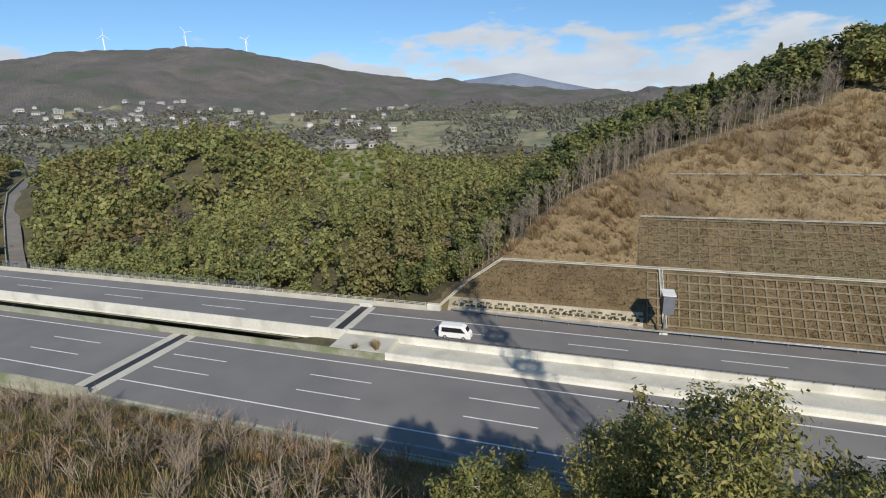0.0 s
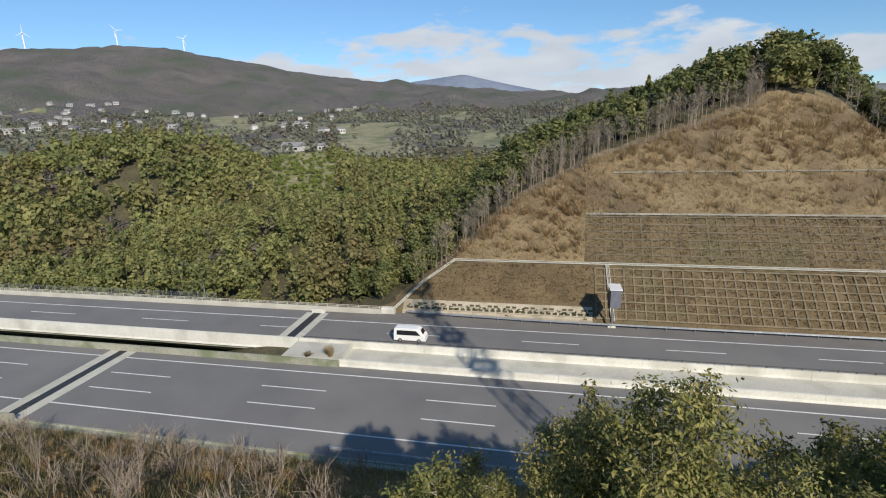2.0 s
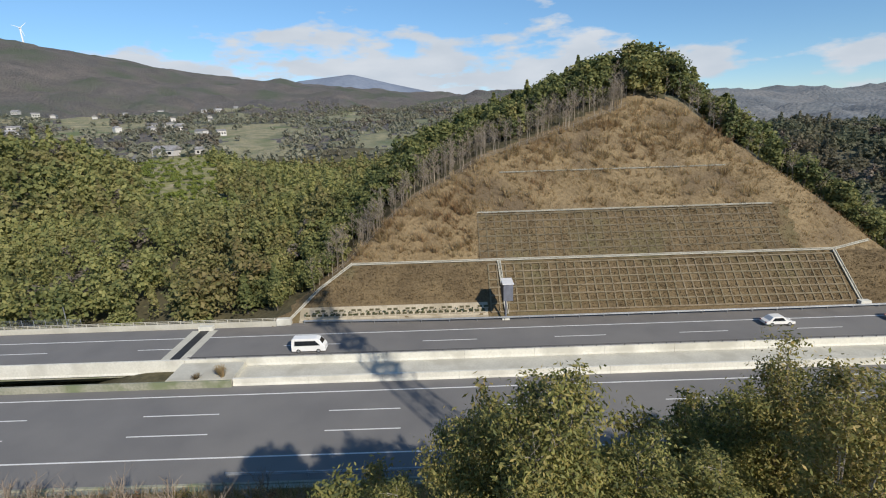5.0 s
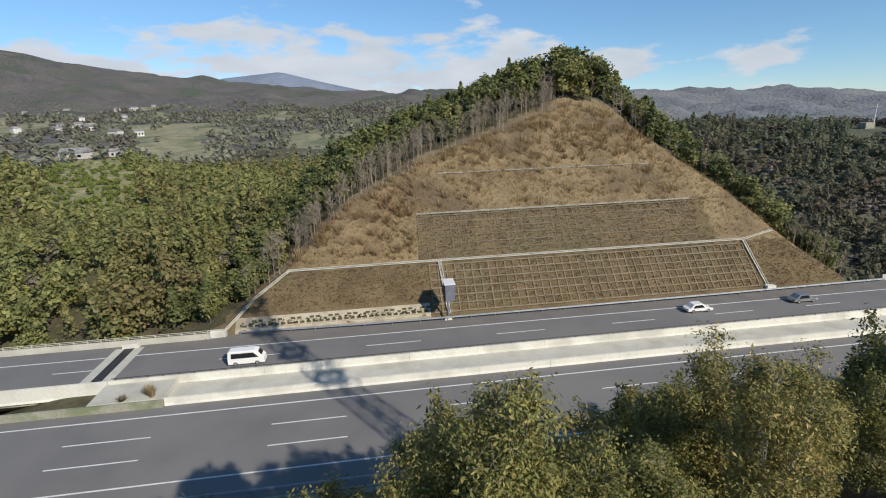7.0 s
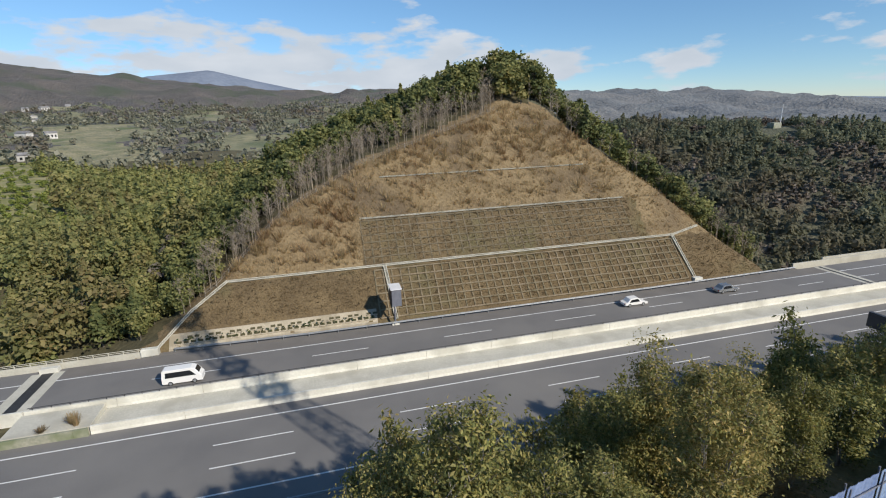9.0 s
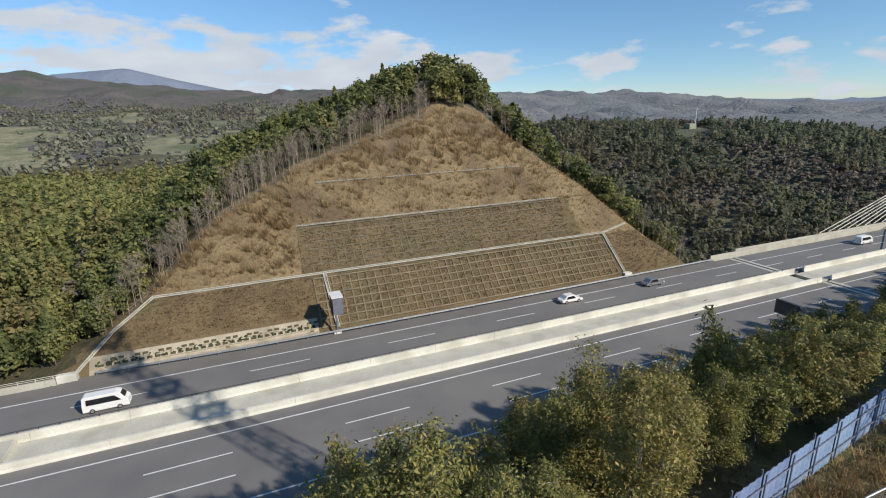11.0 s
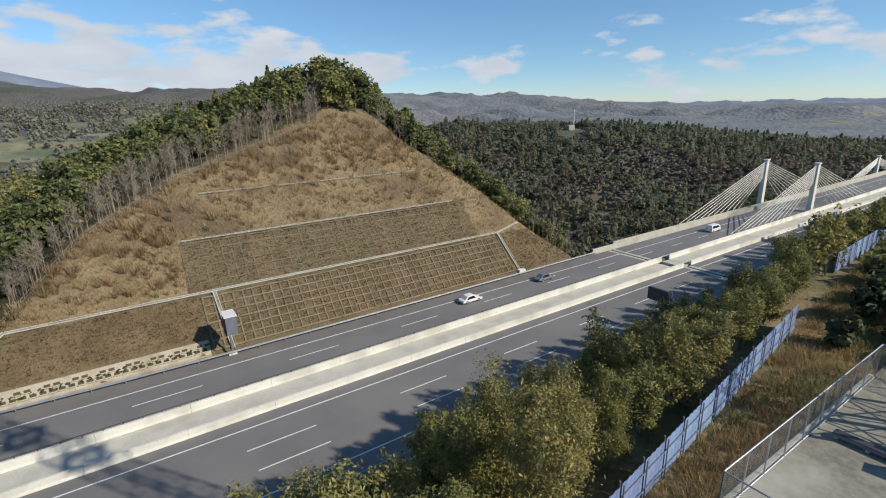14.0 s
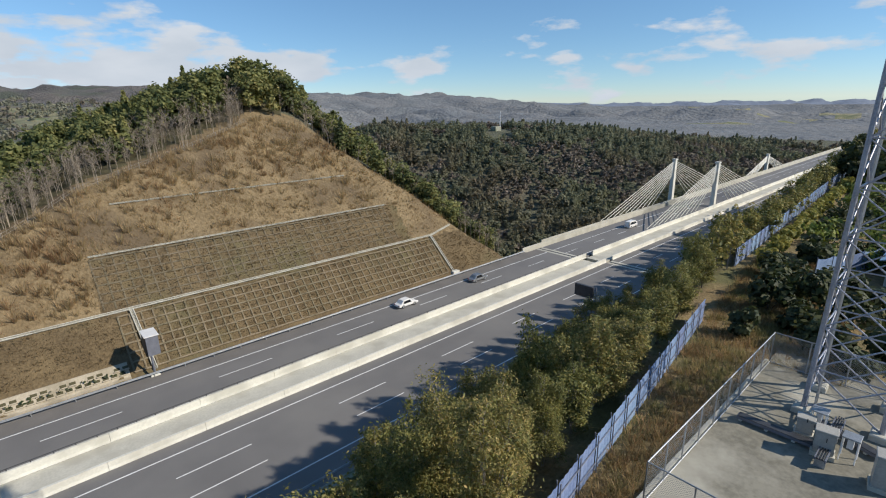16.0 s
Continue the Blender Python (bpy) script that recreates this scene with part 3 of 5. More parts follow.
def crib(name, x0, x1, ya, yb, rows, pitch, label, proud=0.22):
    """A net of concrete beams lying on the slope; every beam is a piece."""
    ob = thing(name, (0, 0, 0), label, "slope frame", "", "structure")
    za, zb = tier_point(0, ya), tier_point(0, yb)
    n = int((x1 - x0) / pitch)
    up = Vector((0, -(zb - za), yb - ya)).normalized()
    run = math.hypot(yb - ya, zb - za)
    ang = math.atan2(zb - za, yb - ya)
    rib = Shape().box(-0.13, 0.13, 0, run, -0.3, proud, 0.03).mesh("crib_rib", M_CRIB if proud > 0.12 else M_CRIBDK)
    for i in range(n + 1):
        p = part("crib_rib", rib, None, ob)
        p.location, p.rotation_euler = (x0 + pitch * i, ya, za), (ang, 0, 0)
    tone = M_CRIB if proud > 0.12 else M_CRIBDK
    bar = Shape().box(0, n * pitch, -0.14, 0.14, -0.3, proud + 0.03, 0.03).mesh("crib_bar", tone)
    for j in range(rows + 1):
        p = part("crib_bar", bar, None, ob)
        f = j / rows
        p.location, p.rotation_euler = (x0, ya + (yb - ya) * f, za + (zb - za) * f), (ang, 0, 0)
    return ob


crib("slope_crib_lower", 8.0, 70.0, 77.9, 84.1, 6, 1.55, "weathered concrete grid frame filled with dry grass", 0.14)
crib("slope_crib_upper", 6.8, 63.5, 85.6, 91.8, 6, 1.55, "weathered concrete grid frame half buried in brown grass", 0.055)


def drain(name, pts, width, label):
    """An open concrete channel along points lying on the slope."""
    s = Shape()
    for a, b in zip(pts, pts[1:]):
        a, b = Vector(a), Vector(b)
        side = (b - a).cross(Vector((0, -0.7, 0.7))).normalized() * width
        up = Vector((0, -0.12, 0.14))
        for o in (-1, 1):
            q = side * o
            s.add([a + q, a + q * 0.6, b + q * 0.6, b + q, a + q + up, a + q * 0.6 + up, b + q * 0.6 + up, b + q + up],
                  [(0, 1, 2, 3), (7, 6, 5, 4), (0, 4, 5, 1), (1, 5, 6, 2), (2, 6, 7, 3), (3, 7, 4, 0)])
        s.add([a - side * 0.6 + up * 0.3, b - side * 0.6 + up * 0.3, b + side * 0.6 + up * 0.3, a + side * 0.6 + up * 0.3], [(0, 1, 2, 3), (3, 2, 1, 0)])
    return setting(name, s, M_CONC, label, "drain")


drain("drain_berm", [(-16.5, 84.9, 7.85), (10, 84.9, 7.85), (40, 84.9, 7.85), (71, 84.9, 7.85), (78, 86, 9.0)], 0.21, "pale concrete drain along the berm")
drain("drain_down", [(10.0, 84.4, 7.9), (10.6, 77.4, 0.4)], 0.3, "pale concrete downpipe channel on the slope")
drain("drain_end", [(70.5, 84.4, 7.9), (71.5, 77.6, 0.4)], 0.3, "pale concrete channel closing the grid frame")
drain("drain_left", [(-26.6, 77.6, 0.6), (-22, 81.4, 4.6), (-16.5, 84.8, 8.0)], 0.22, "pale concrete channel down the cutting edge")
drain("berm_kerb_upper", [(6.8, 92.35, 15.12), (35, 92.35, 15.12), (63.5, 92.35, 15.12)], 0.13, "thin weathered kerb along the upper berm")
drain("berm_kerb_top", [(12, 99.9, 21.78), (34, 99.9, 21.78), (58, 99.9, 21.78)], 0.1, "thin half-buried kerb along the top berm")
s = Shape()
s.box(70.8, 72.6, 76.9, 77.9, 0, 0.8, 0.04)
setting("drain_outlet", s, M_CONCW, "white concrete drain outlet box", "drain")


# ---------- plants ----------
rng = np.random.default_rng(7)


def leaf_quads(points, normals, size, rng, aspect=1.5, loose=0.45):
    """Small leaf clumps: one quad a point, facing roughly along its normal."""
    n = len(points)
    nrm = normals + rng.normal(0, loose, (n, 3))
    nrm /= np.linalg.norm(nrm, axis=1, keepdims=True) + 1e-9
    t = np.cross(nrm, rng.normal(0, 1, (n, 3)))
    t /= np.linalg.norm(t, axis=1, keepdims=True) + 1e-9
    b = np.cross(nrm, t)
    s = (size * rng.uniform(0.6, 1.35, n))[:, None]
    t, b = t * s * 0.5 * aspect, b * s * 0.5
    return np.stack([points - t, points - b * 0.9, points + t * 1.0, points + b], 1)


def crown(rng, n, radius, tall, centre_z, size, lobes=9, hollow=0.55, lobe=1.0, jitter=0.0, loose=0.45, aspect=1.5):
    """A ragged crown of lobes: points near the skin of each lobe."""
    u = rng.normal(0, 1, (lobes, 3))
    u /= np.linalg.norm(u, axis=1, keepdims=True)
    c = u * np.array([radius, radius, tall]) * rng.uniform(0.35, 0.72 + 0.2 * (1 - lobe), (lobes, 1)) + [0, 0, centre_z]
    r = radius * lobe * rng.uniform(0.28, 0.58, lobes)
    k = rng.integers(0, lobes, n)
    w = rng.normal(0, 1, (n, 3))
    w /= np.linalg.norm(w, axis=1, keepdims=True)
    p = c[k] + w * (r[k] * rng.uniform(hollow, 1.08, n))[:, None] * [1, 1, 0.85]
    p = p + rng.normal(0, 1, p.shape) * jitter
    return leaf_quads(p, w + [0, 0, 0.35], size, rng, aspect, loose), c


def cedar(rng, n, radius, tall, base, size, loose=0.45):
    f = rng.random(n) ** 0.75
    a = rng.uniform(0, 2 * math.pi, n)
    r = radius * (1 - f) ** 0.8 * rng.uniform(0.55, 1.1, n) * (0.85 + 0.25 * np.sin(f * 40))
    p = np.stack([r * np.cos(a), r * np.sin(a), base + tall * f], 1)
    return leaf_quads(p, np.stack([np.cos(a), np.sin(a), np.full(n, 0.55)], 1), size, rng, 1.5, loose)


def limbs(rng, s, base, tall, reach, levels=2, r=0.16, n=7, sides=5):
    """A tapered, slightly bent trunk with rising limbs and twigs."""
    p = Vector(base)
    pts = [p.copy()]
    for i in range(4):
        p = p + Vector((rng.normal(0, 0.05) * tall / 4, rng.normal(0, 0.05) * tall / 4, tall / 4))
        pts.append(p.copy())
    for i in range(4):
        s.tube(pts[i], pts[i + 1], r * (1 - i * 0.22), r * (1 - (i + 1) * 0.22), sides)
    for i in range(n):
        f = rng.uniform(0.35, 0.95)
        k = min(3, int(f * 4))
        a = pts[k].lerp(pts[k + 1], f * 4 - k)
        ang = rng.uniform(0, 2 * math.pi)
        d = Vector((math.cos(ang), math.sin(ang), rng.uniform(0.6, 1.5))).normalized()
        b = a + d * reach * rng.uniform(0.5, 1.0) * (1.15 - 0.5 * f)
        s.tube(a, b, r * 0.4, r * 0.12, max(3, sides - 2))
        for j in range(levels * 2):
            g = rng.uniform(0.35, 0.95)
            c = a.lerp(b, g)
            e = c + (d + Vector(rng.normal(0, 0.55, 3))).normalized() * reach * rng.uniform(0.25, 0.5)
            s.tube(c, e, r * 0.2, r * 0.07, 3)


def roadside_tree(i, fine):
    """Several leaning stems whose twigs end in loose sprays of narrow leaves."""
    rg = np.random.default_rng(100 + i)
    ob = thing("roadside_tree", (0, 0, -50), "slender evergreen tree with olive leaves and pale stems", "tree", "roadside row of trees")
    s, tips = Shape(), []
    for q in range(5):
        ang = q * 1.257 + rg.uniform(-0.4, 0.4)
        lean = rg.uniform(0.5, 1.35) if q else 0.15
        top = rg.uniform(6.6, 8.3) if q else 8.9
        pts = [Vector((math.cos(ang) * lean * f ** 1.3 + rg.normal(0, 0.07), math.sin(ang) * lean * f ** 1.3 + rg.normal(0, 0.07), -0.3 + top * f)) for f in (0, 0.25, 0.5, 0.75, 1.0)]
        for k in range(4):
            s.tube(pts[k], pts[k + 1], 0.075 - 0.016 * k, 0.059 - 0.016 * k, 5 if fine == 0 else 3)
        tips.append(pts[4])
        for k in range((15, 13, 9)[fine]):
            f = rg.uniform(0.16, 0.97) ** 0.85
            m = min(3, int(f * 4))
            a = pts[m].lerp(pts[m + 1], f * 4 - m)
            turn = ang + rg.normal(0, 1.2)
            d = Vector((math.cos(turn), math.sin(turn), rg.uniform(0.45, 1.3))).normalized()
            b = a + d * rg.uniform(0.6, 1.45) * (1.25 - 0.6 * f)
            tips.append(b)
            if fine < 2:
                s.tube(a, b, 0.028, 0.01, 3)
            for g in range((4, 3, 1)[fine]):
                c = a.lerp(b, rg.uniform(0.35, 0.9))
                e = c + (d + Vector(rg.normal(0, 0.6, 3))).normalized() * rg.uniform(0.35, 0.8)
                if fine == 0:
                    s.tube(c, e, 0.013, 0.006, 3)
                tips.append(e)
    part("trunk", s, M_PALEBARK, ob)
    each, size = ((46, 0.078), (23, 0.128), (9, 0.33))[fine]
    t = np.repeat(np.array([tuple(p) for p in tips]), each, 0)
    w = rg.normal(0, 1, t.shape)
    p = t + w * np.array([0.27, 0.27, 0.21]) - [0, 0, 0.05]
    v = leaf_quads(p, w * 0.5 + [0.1, -0.3, 0.6], size, rg, 2.3 if fine < 2 else 1.7, 0.75)
    part("crown", quads_mesh("crown", v, M_LEAF), None, ob)
    return ob


protos = [roadside_tree(i, 0) for i in range(3)] + [roadside_tree(10 + i, 1) for i in range(3)] + [roadside_tree(20 + i, 2) for i in range(3)]
spots = [(-3.6, 12.6, 23.4), (-1.6, 12.2, 23.6), (0.4, 12.4, 25.6), (1.6, 15.0, 24.4), (-2.6, 15.5, 21.6)]
x = 2.4
while x < 210:
    for row in range(4 if x < 44 else 2):
        px = x + float(rng.uniform(-0.8, 0.8)) + (row % 2) * 1.3
        py = fence_y(px) + ((2.0, 5.0, 8.4, 12.4) if x < 44 else (1.8, 4.2))[row] + float(rng.uniform(-0.7, 0.7))
        if py < 36:
            spots.append((px, py, (26.4, 24.6, 21.6, 18.4)[row] - 3.0 * math.exp(-((px - 33) / 11) ** 2) + float(rng.uniform(-1.3, 1.1)) + 0.9 * math.sin(0.62 * px + 0.6) - 1.4 * float(step(48, 62, px)) + max(px - 90, 0) * 0.02))
    x += 2.7 + max(0, x - 30) * 0.02
for i, (x, y, top) in enumerate(spots):
    p = at_ground(x, y, 0.15)
    k = max(0.45, (top - p[2]) / 9.0)
    w = min(max(k, 0.72), 1.0) * float(rng.uniform(0.78, 1.02))
    o = copy_thing(protos[i % 3 + (0 if x < 19 and y < fence_y(x) + 5.2 else 3 if x < 46 else 6)], Matrix.Identity(4))
    o.matrix_basis = pose(*p, 0, 0, float(rng.uniform(0, 360))) @ Matrix.Diagonal((w, w, k, 1))
for o in protos:
    for c in list(o.children):
        bpy.data.objects.remove(c)
    bpy.data.objects.remove(o)


def ridge_tree(i):
    rg = np.random.default_rng(200 + i)
    conifer = i == 1
    ob = thing("ridge_tree", (0, 0, -50), "dark green conifer on the hill crest" if conifer else "rounded evergreen tree on the wooded hillside", "tree", "trees round the cutting")
    s = Shape()
    limbs(rg, s, (0, 0, -0.4), 7.0, 2.0, 1, 0.15, 5, 5)
    part("trunk", s, M_BARK, ob)
    v = cedar(rg, 640, 2.3, 7.6, 0.9, 0.52) if conifer else np.concatenate([crown(rg, 620, 2.7, 3.2, 5.0, 0.46, 22, 0.5, 0.85, 0.14, 0.45)[0], crown(rg, 120, 2.3, 1.6, 2.2, 0.55, 10, 0.3)[0]])
    part("crown", quads_mesh("crown", v, M_RIDGE), None, ob)
    return ob


def bare_tree(i):
    rg = np.random.default_rng(300 + i)
    ob = thing("bare_tree", (0, 0, -50), "leafless pale tree at the edge of the cutting", "tree", "bare trees along the cutting")
    s = Shape()
    limbs(rg, s, (0, 0, -0.4), 7.6, 1.9, 3, 0.085, 14, 3)
    part("trunk", s, M_BAREBARK, ob)
    return ob


ridge = [ridge_tree(i) for i in range(4)]
bare = [bare_tree(i) for i in range(3)]


def place(proto, x, y, k, wide=None):
    o = copy_thing(proto, Matrix.Identity(4))
    wide = wide or k
    o.matrix_basis = pose(*at_ground(x, y, 0.1), 0, 0, float(rng.uniform(0, 360))) @ Matrix.Diagonal((wide, wide, k, 1))


def edge_y(x):
    """Depth of the upper edge of the cutting at x."""
    return float(np.interp(np.interp(x, CUT_X, CUT_Z), TIER_Z, TIER_Y))


# bare trees just outside the left and right edges of the cutting, evergreens behind them
for i in range(330):
    x = float(rng.uniform(-25, 43)) if i < 265 else float(rng.uniform(50, 92))
    place(bare[i % 3], x, edge_y(x) + float(rng.uniform(1.0, 9.0)), float(rng.uniform(0.65, 1.0)))
n = 0
while n < 262:
    x = float(rng.uniform(-48, 105))
    y = edge_y(x) + (6.5 if -18 < x < 40 else 2.6) + 28.0 * float(rng.random()) ** 1.5 if x > -26 else float(rng.uniform(80, 118))
    if x > 78 and y < 84 or (x < -22 and y < 82.5):
        continue
    k = float(rng.uniform(0.7, 1.05)) * (0.92 if x > 56 else 1.0)
    k *= 1.0 + 0.28 * math.exp(-((x - 46) / 15) ** 2)
    place(ridge[int(rng.choice([0, 2, 3, 0, 2, 3, 1]))], x, y, k, k * float(rng.uniform(0.9, 1.25)))
    n += 1
for i in range(34):
    x = float(rng.uniform(-36, -21))
    y = max(edge_y(x) + 2.5, 81.0) + 14 * float(rng.random())
    place(ridge[int(rng.choice([0, 2, 3]))], x, y, float(rng.uniform(0.55, 0.85)))
for o in ridge + bare:
    for c in list(o.children):
        bpy.data.objects.remove(c)
    bpy.data.objects.remove(o)


def woods(name, label, mat, xs, ys, sizes, kinds, rng):
    """Many trees in one mesh: a few crowns, turned and scaled."""
    zs = height(xs, ys)
    out = []
    ang = rng.uniform(0, 2 * math.pi, len(xs))
    pick = rng.integers(0, len(kinds), len(xs))
    for k, base in enumerate(kinds):
        sel = np.where(pick == k)[0]
        if not len(sel):
            continue
        c, s = np.cos(ang[sel]), np.sin(ang[sel])
        b = base.reshape(-1, 3)
        sc = sizes[sel]
        px = (b[None, :, 0] * c[:, None] - b[None, :, 1] * s[:, None]) * sc[:, None] + xs[sel][:, None]
        py = (b[None, :, 0] * s[:, None] + b[None, :, 1] * c[:, None]) * sc[:, None] + ys[sel][:, None]
        pz = b[None, :, 2] * sc[:, None] + zs[sel][:, None]
        out.append(np.stack([px, py, pz], -1).reshape(-1, 4, 3))
    return tagged(new(name, quads_mesh(name, np.concatenate(out), mat)), label, "woodland", "", "stuff")


# joined rest of the hill wood, behind the nearer trees
N = 280
xs = rng.uniform(-24, 100, N)
ys = np.array([edge_y(float(v)) for v in xs]) + rng.uniform(9, 40, N)
hill_kinds = [crown(np.random.default_rng(460 + i), 260, 2.7, 3.0, 5.2, 0.62, 14, 0.4)[0] for i in range(3)]
woods("hill_wood", "evergreen wood on the hill behind the cutting", M_RIDGE, xs, ys, rng.uniform(0.7, 1.1, N), hill_kinds, rng)
# mixed wood beyond the left viaduct
N = 6400
xs, ys = rng.uniform(-330, -18, N), rng.uniform(81, 400, N)
az, d = np.degrees(np.arctan2(xs, ys)), np.hypot(xs, ys)
keep = ~((np.abs(az + 27.8 + 1.6 * ripple(xs, ys, 16, 3)) < 4.0) & (d > 224 + 10 * ripple(xs, ys, 9, 2)) & (d < 415)) & ~((xs > -30) & (ys < 104)) & (d < 400) & ~((np.abs(xs + 158) < 9) & (np.abs(ys - 160) < 8))
keep &= ~((np.abs(az + 60.4 - 5.2 * ((d - 150) / 260) ** 2) < 1.6) & (d > 140))
xs, ys = xs[keep], ys[keep]
leafy = [crown(np.random.default_rng(400 + i), 84, 2.9, 2.8, 4.5, 0.86, 12, 0.75, 0.9, 0.08, 0.3)[0] for i in range(4)] + [cedar(np.random.default_rng(410), 100, 2.4, 8.5, 0.8, 0.85)]
grey_part = ripple(xs, ys, 24, 11) + rng.normal(0, 0.3, len(xs)) > 0.62
M_GREYWOOD = material("leafless grey woodland", (0.12, 0.105, 0.085), (0.23, 0.20, 0.165), 0.05, 0.9, 0, 8, islands=0.3, thin=0.3)
puffs = [crown(np.random.default_rng(437 + i), 130, 2.6, 2.8, 4.0, 0.62, 12, 0.4)[0] for i in range(2)]
woods("grey_wood", "leafless grey trees among the mixed evergreen wood", M_GREYWOOD, xs[grey_part], ys[grey_part], rng.uniform(0.7, 1.1, grey_part.sum()), puffs, rng)
xs, ys = xs[~grey_part], ys[~grey_part]
close = np.hypot(xs, ys) < 185
fine = [crown(np.random.default_rng(470 + i), 330, 2.9, 2.9, 4.4, 0.44, 18, 0.7, 0.8, 0.1, 0.36)[0] for i in range(4)] + [cedar(np.random.default_rng(475), 260, 2.4, 8.5, 0.8, 0.5)]
woods("near_mixed_wood", "dense mixed evergreen wood beside the viaduct", M_WOODS, xs[close], ys[close], rng.uniform(0.65, 1.5, close.sum()), fine, rng)
woods("mixed_wood", "dense mixed evergreen wood covering the hillside", M_WOODS, xs[~close], ys[~close], rng.uniform(0.65, 1.55, (~close).sum()), leafy, rng)
# dark cedar wood across the right valley
N = 7200
az, d = np.radians(rng.uniform(31, 92, N)), np.sqrt(rng.uniform(150 ** 2, 600 ** 2, N))
xs, ys = d * np.sin(az), d * np.cos(az)
keep = (ys > 92) & (xs > 96) & ~((np.abs(np.degrees(az) - 48.2) < 1.5) & (d > 405) & (d < 480))
xs, ys = xs[keep], ys[keep]
cones = [cedar(np.random.default_rng(420 + i), 52, 2.9, 8.0, 0.3, 1.15, 0.22) for i in range(1)] + [crown(np.random.default_rng(430 + i), 60, 3.1, 2.6, 4.2, 1.1, 7, 0.8, 1.0, 0.0, 0.2)[0] for i in range(3)]
bare_part = ripple(xs, ys, 55, 9) + 0.5 * ripple(xs, ys, 20, 3) > 0.2
M_BAREWOOD = material("leafless brown woodland", (0.13, 0.11, 0.085), (0.24, 0.205, 0.165), 0.05, 0.9, 0, 8, islands=0.3, thin=0.3)
puffs = [crown(np.random.default_rng(435 + i), 42, 3.2, 2.8, 4.2, 1.4, 7, 0.75, 1.0, 0.0, 0.25)[0] for i in range(2)]
woods("brown_wood", "leafless brown wood among the cedars", M_BAREWOOD, xs[bare_part], ys[bare_part], rng.uniform(0.7, 1.1, bare_part.sum()), puffs, rng)
xs, ys = xs[~bare_part], ys[~bare_part]
woods("cedar_wood", "dark cedar plantation on the hill across the valley", M_CEDAR, xs, ys, rng.uniform(0.8, 1.35, len(xs)), cones, rng)
# copses among the far fields
N = 5600
az, d = np.radians(rng.uniform(-80, 26, N)), np.sqrt(rng.uniform(400 ** 2, 1250 ** 2, N))
xs, ys = d * np.sin(az), d * np.cos(az)
deg = np.degrees(az)
keep = (ripple(xs, ys, 95, 5) + 0.6 * ripple(xs, ys, 30, 2) < 0.2) | (rng.random(N) < 0.12)
keep &= ~((np.abs(deg + 20.5) < 3.4) & (d > 450) & (d < 900) & (rng.random(N) < 0.85)) & ~((np.abs(deg + 35) < 2.2) & (d > 800) & (rng.random(N) < 0.8))
xs, ys = xs[keep], ys[keep]
blobs = [crown(np.random.default_rng(440 + i), 26, 4.4, 2.6, 3.2, 2.2, 6, 0.85, 1.0, 0.0, 0.2)[0] for i in range(3)]
# leaf colour is paled to carry the haze of distance
M_COPSE = material("copse leaves paled for haze", (0.20, 0.21, 0.15), (0.32, 0.31, 0.225), 0.02, 0.85, 0, 8, stain=(0.19, 0.16, 0.12), stain_scale=0.012, islands=0.3, thin=0.4)
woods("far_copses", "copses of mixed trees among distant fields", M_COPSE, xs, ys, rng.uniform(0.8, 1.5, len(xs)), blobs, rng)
# orchard rows
az, d = np.radians(rng.uniform(-32, -22.8, 420)), rng.uniform(228, 402, 420)
xs, ys = d * np.sin(az), d * np.cos(az)
keep = (np.abs(np.degrees(az) + 27.8 + 1.6 * ripple(xs, ys, 16, 3)) < 4.2) & (ripple(xs, ys, 11, 6) < 0.5)
xs, ys = xs[keep], ys[keep]
M_CITRUS = material("citrus leaves", (0.125, 0.17, 0.035), (0.28, 0.32, 0.075), 0.1, 0.7, 0, 6, islands=0.3, thin=0.38)
woods("orchard_trees", "bright green citrus orchard bushes on a slope", M_CITRUS, xs, ys, rng.uniform(0.5, 0.85, len(xs)), [crown(np.random.default_rng(450), 90, 2.6, 1.8, 1.8, 0.75, 8)[0]], rng)


def tufts(name, label, mat, xs, ys, tall, rng, blades=9, spread=0.35, width=0.05):
    """Clumps of arching grass blades as narrow quads."""
    n = len(xs)
    z = height(xs, ys)
    b = np.repeat(np.stack([xs, ys, z - 0.05], 1), blades, 0)
    h = np.repeat(tall, blades) * rng.uniform(0.6, 1.2, n * blades)
    a = rng.uniform(0, 2 * math.pi, n * blades)
    out = np.stack([np.cos(a), np.sin(a)], 1)
    foot = b.copy()
    foot[:, :2] += out * (rng.uniform(0, spread, n * blades) * 0.6)[:, None]
    tip = foot.copy()
    tip[:, :2] += out * (h * rng.uniform(0.2, 0.95, n * blades))[:, None]
    tip[:, 2] += h
    side = np.stack([-out[:, 1], out[:, 0], np.zeros(len(a))], 1) * (width * rng.uniform(0.6, 1.4, n * blades))[:, None] * np.maximum(h, 0.4)[:, None]
    v = np.stack([foot - side, foot + side, tip + side * 0.3, tip - side * 0.3], 1)
    return tagged(new(name, quads_mesh(name, v, mat)), label, "grass", "", "stuff")


# golden tussocks on the upper cutting
N = 14000
xs, ys = rng.uniform(-26, 90, N), rng.uniform(85.5, 113.5, N)
e = np.interp(np.interp(xs, CUT_X, CUT_Z), TIER_Z, TIER_Y)
keep = (ys < e + 1.0) & ~((ys < 92.5) & (xs > 6.5) & (xs < 64)) & (ripple(xs, ys, 5.0, 1) + rng.normal(0, 0.4, N) > -0.3)
tufts("golden_grass", "golden dry tussock grass on the upper slope", M_TUFTG, xs[keep], ys[keep], rng.uniform(0.25, 0.75, keep.sum()), rng, 10, 0.5, 0.05)
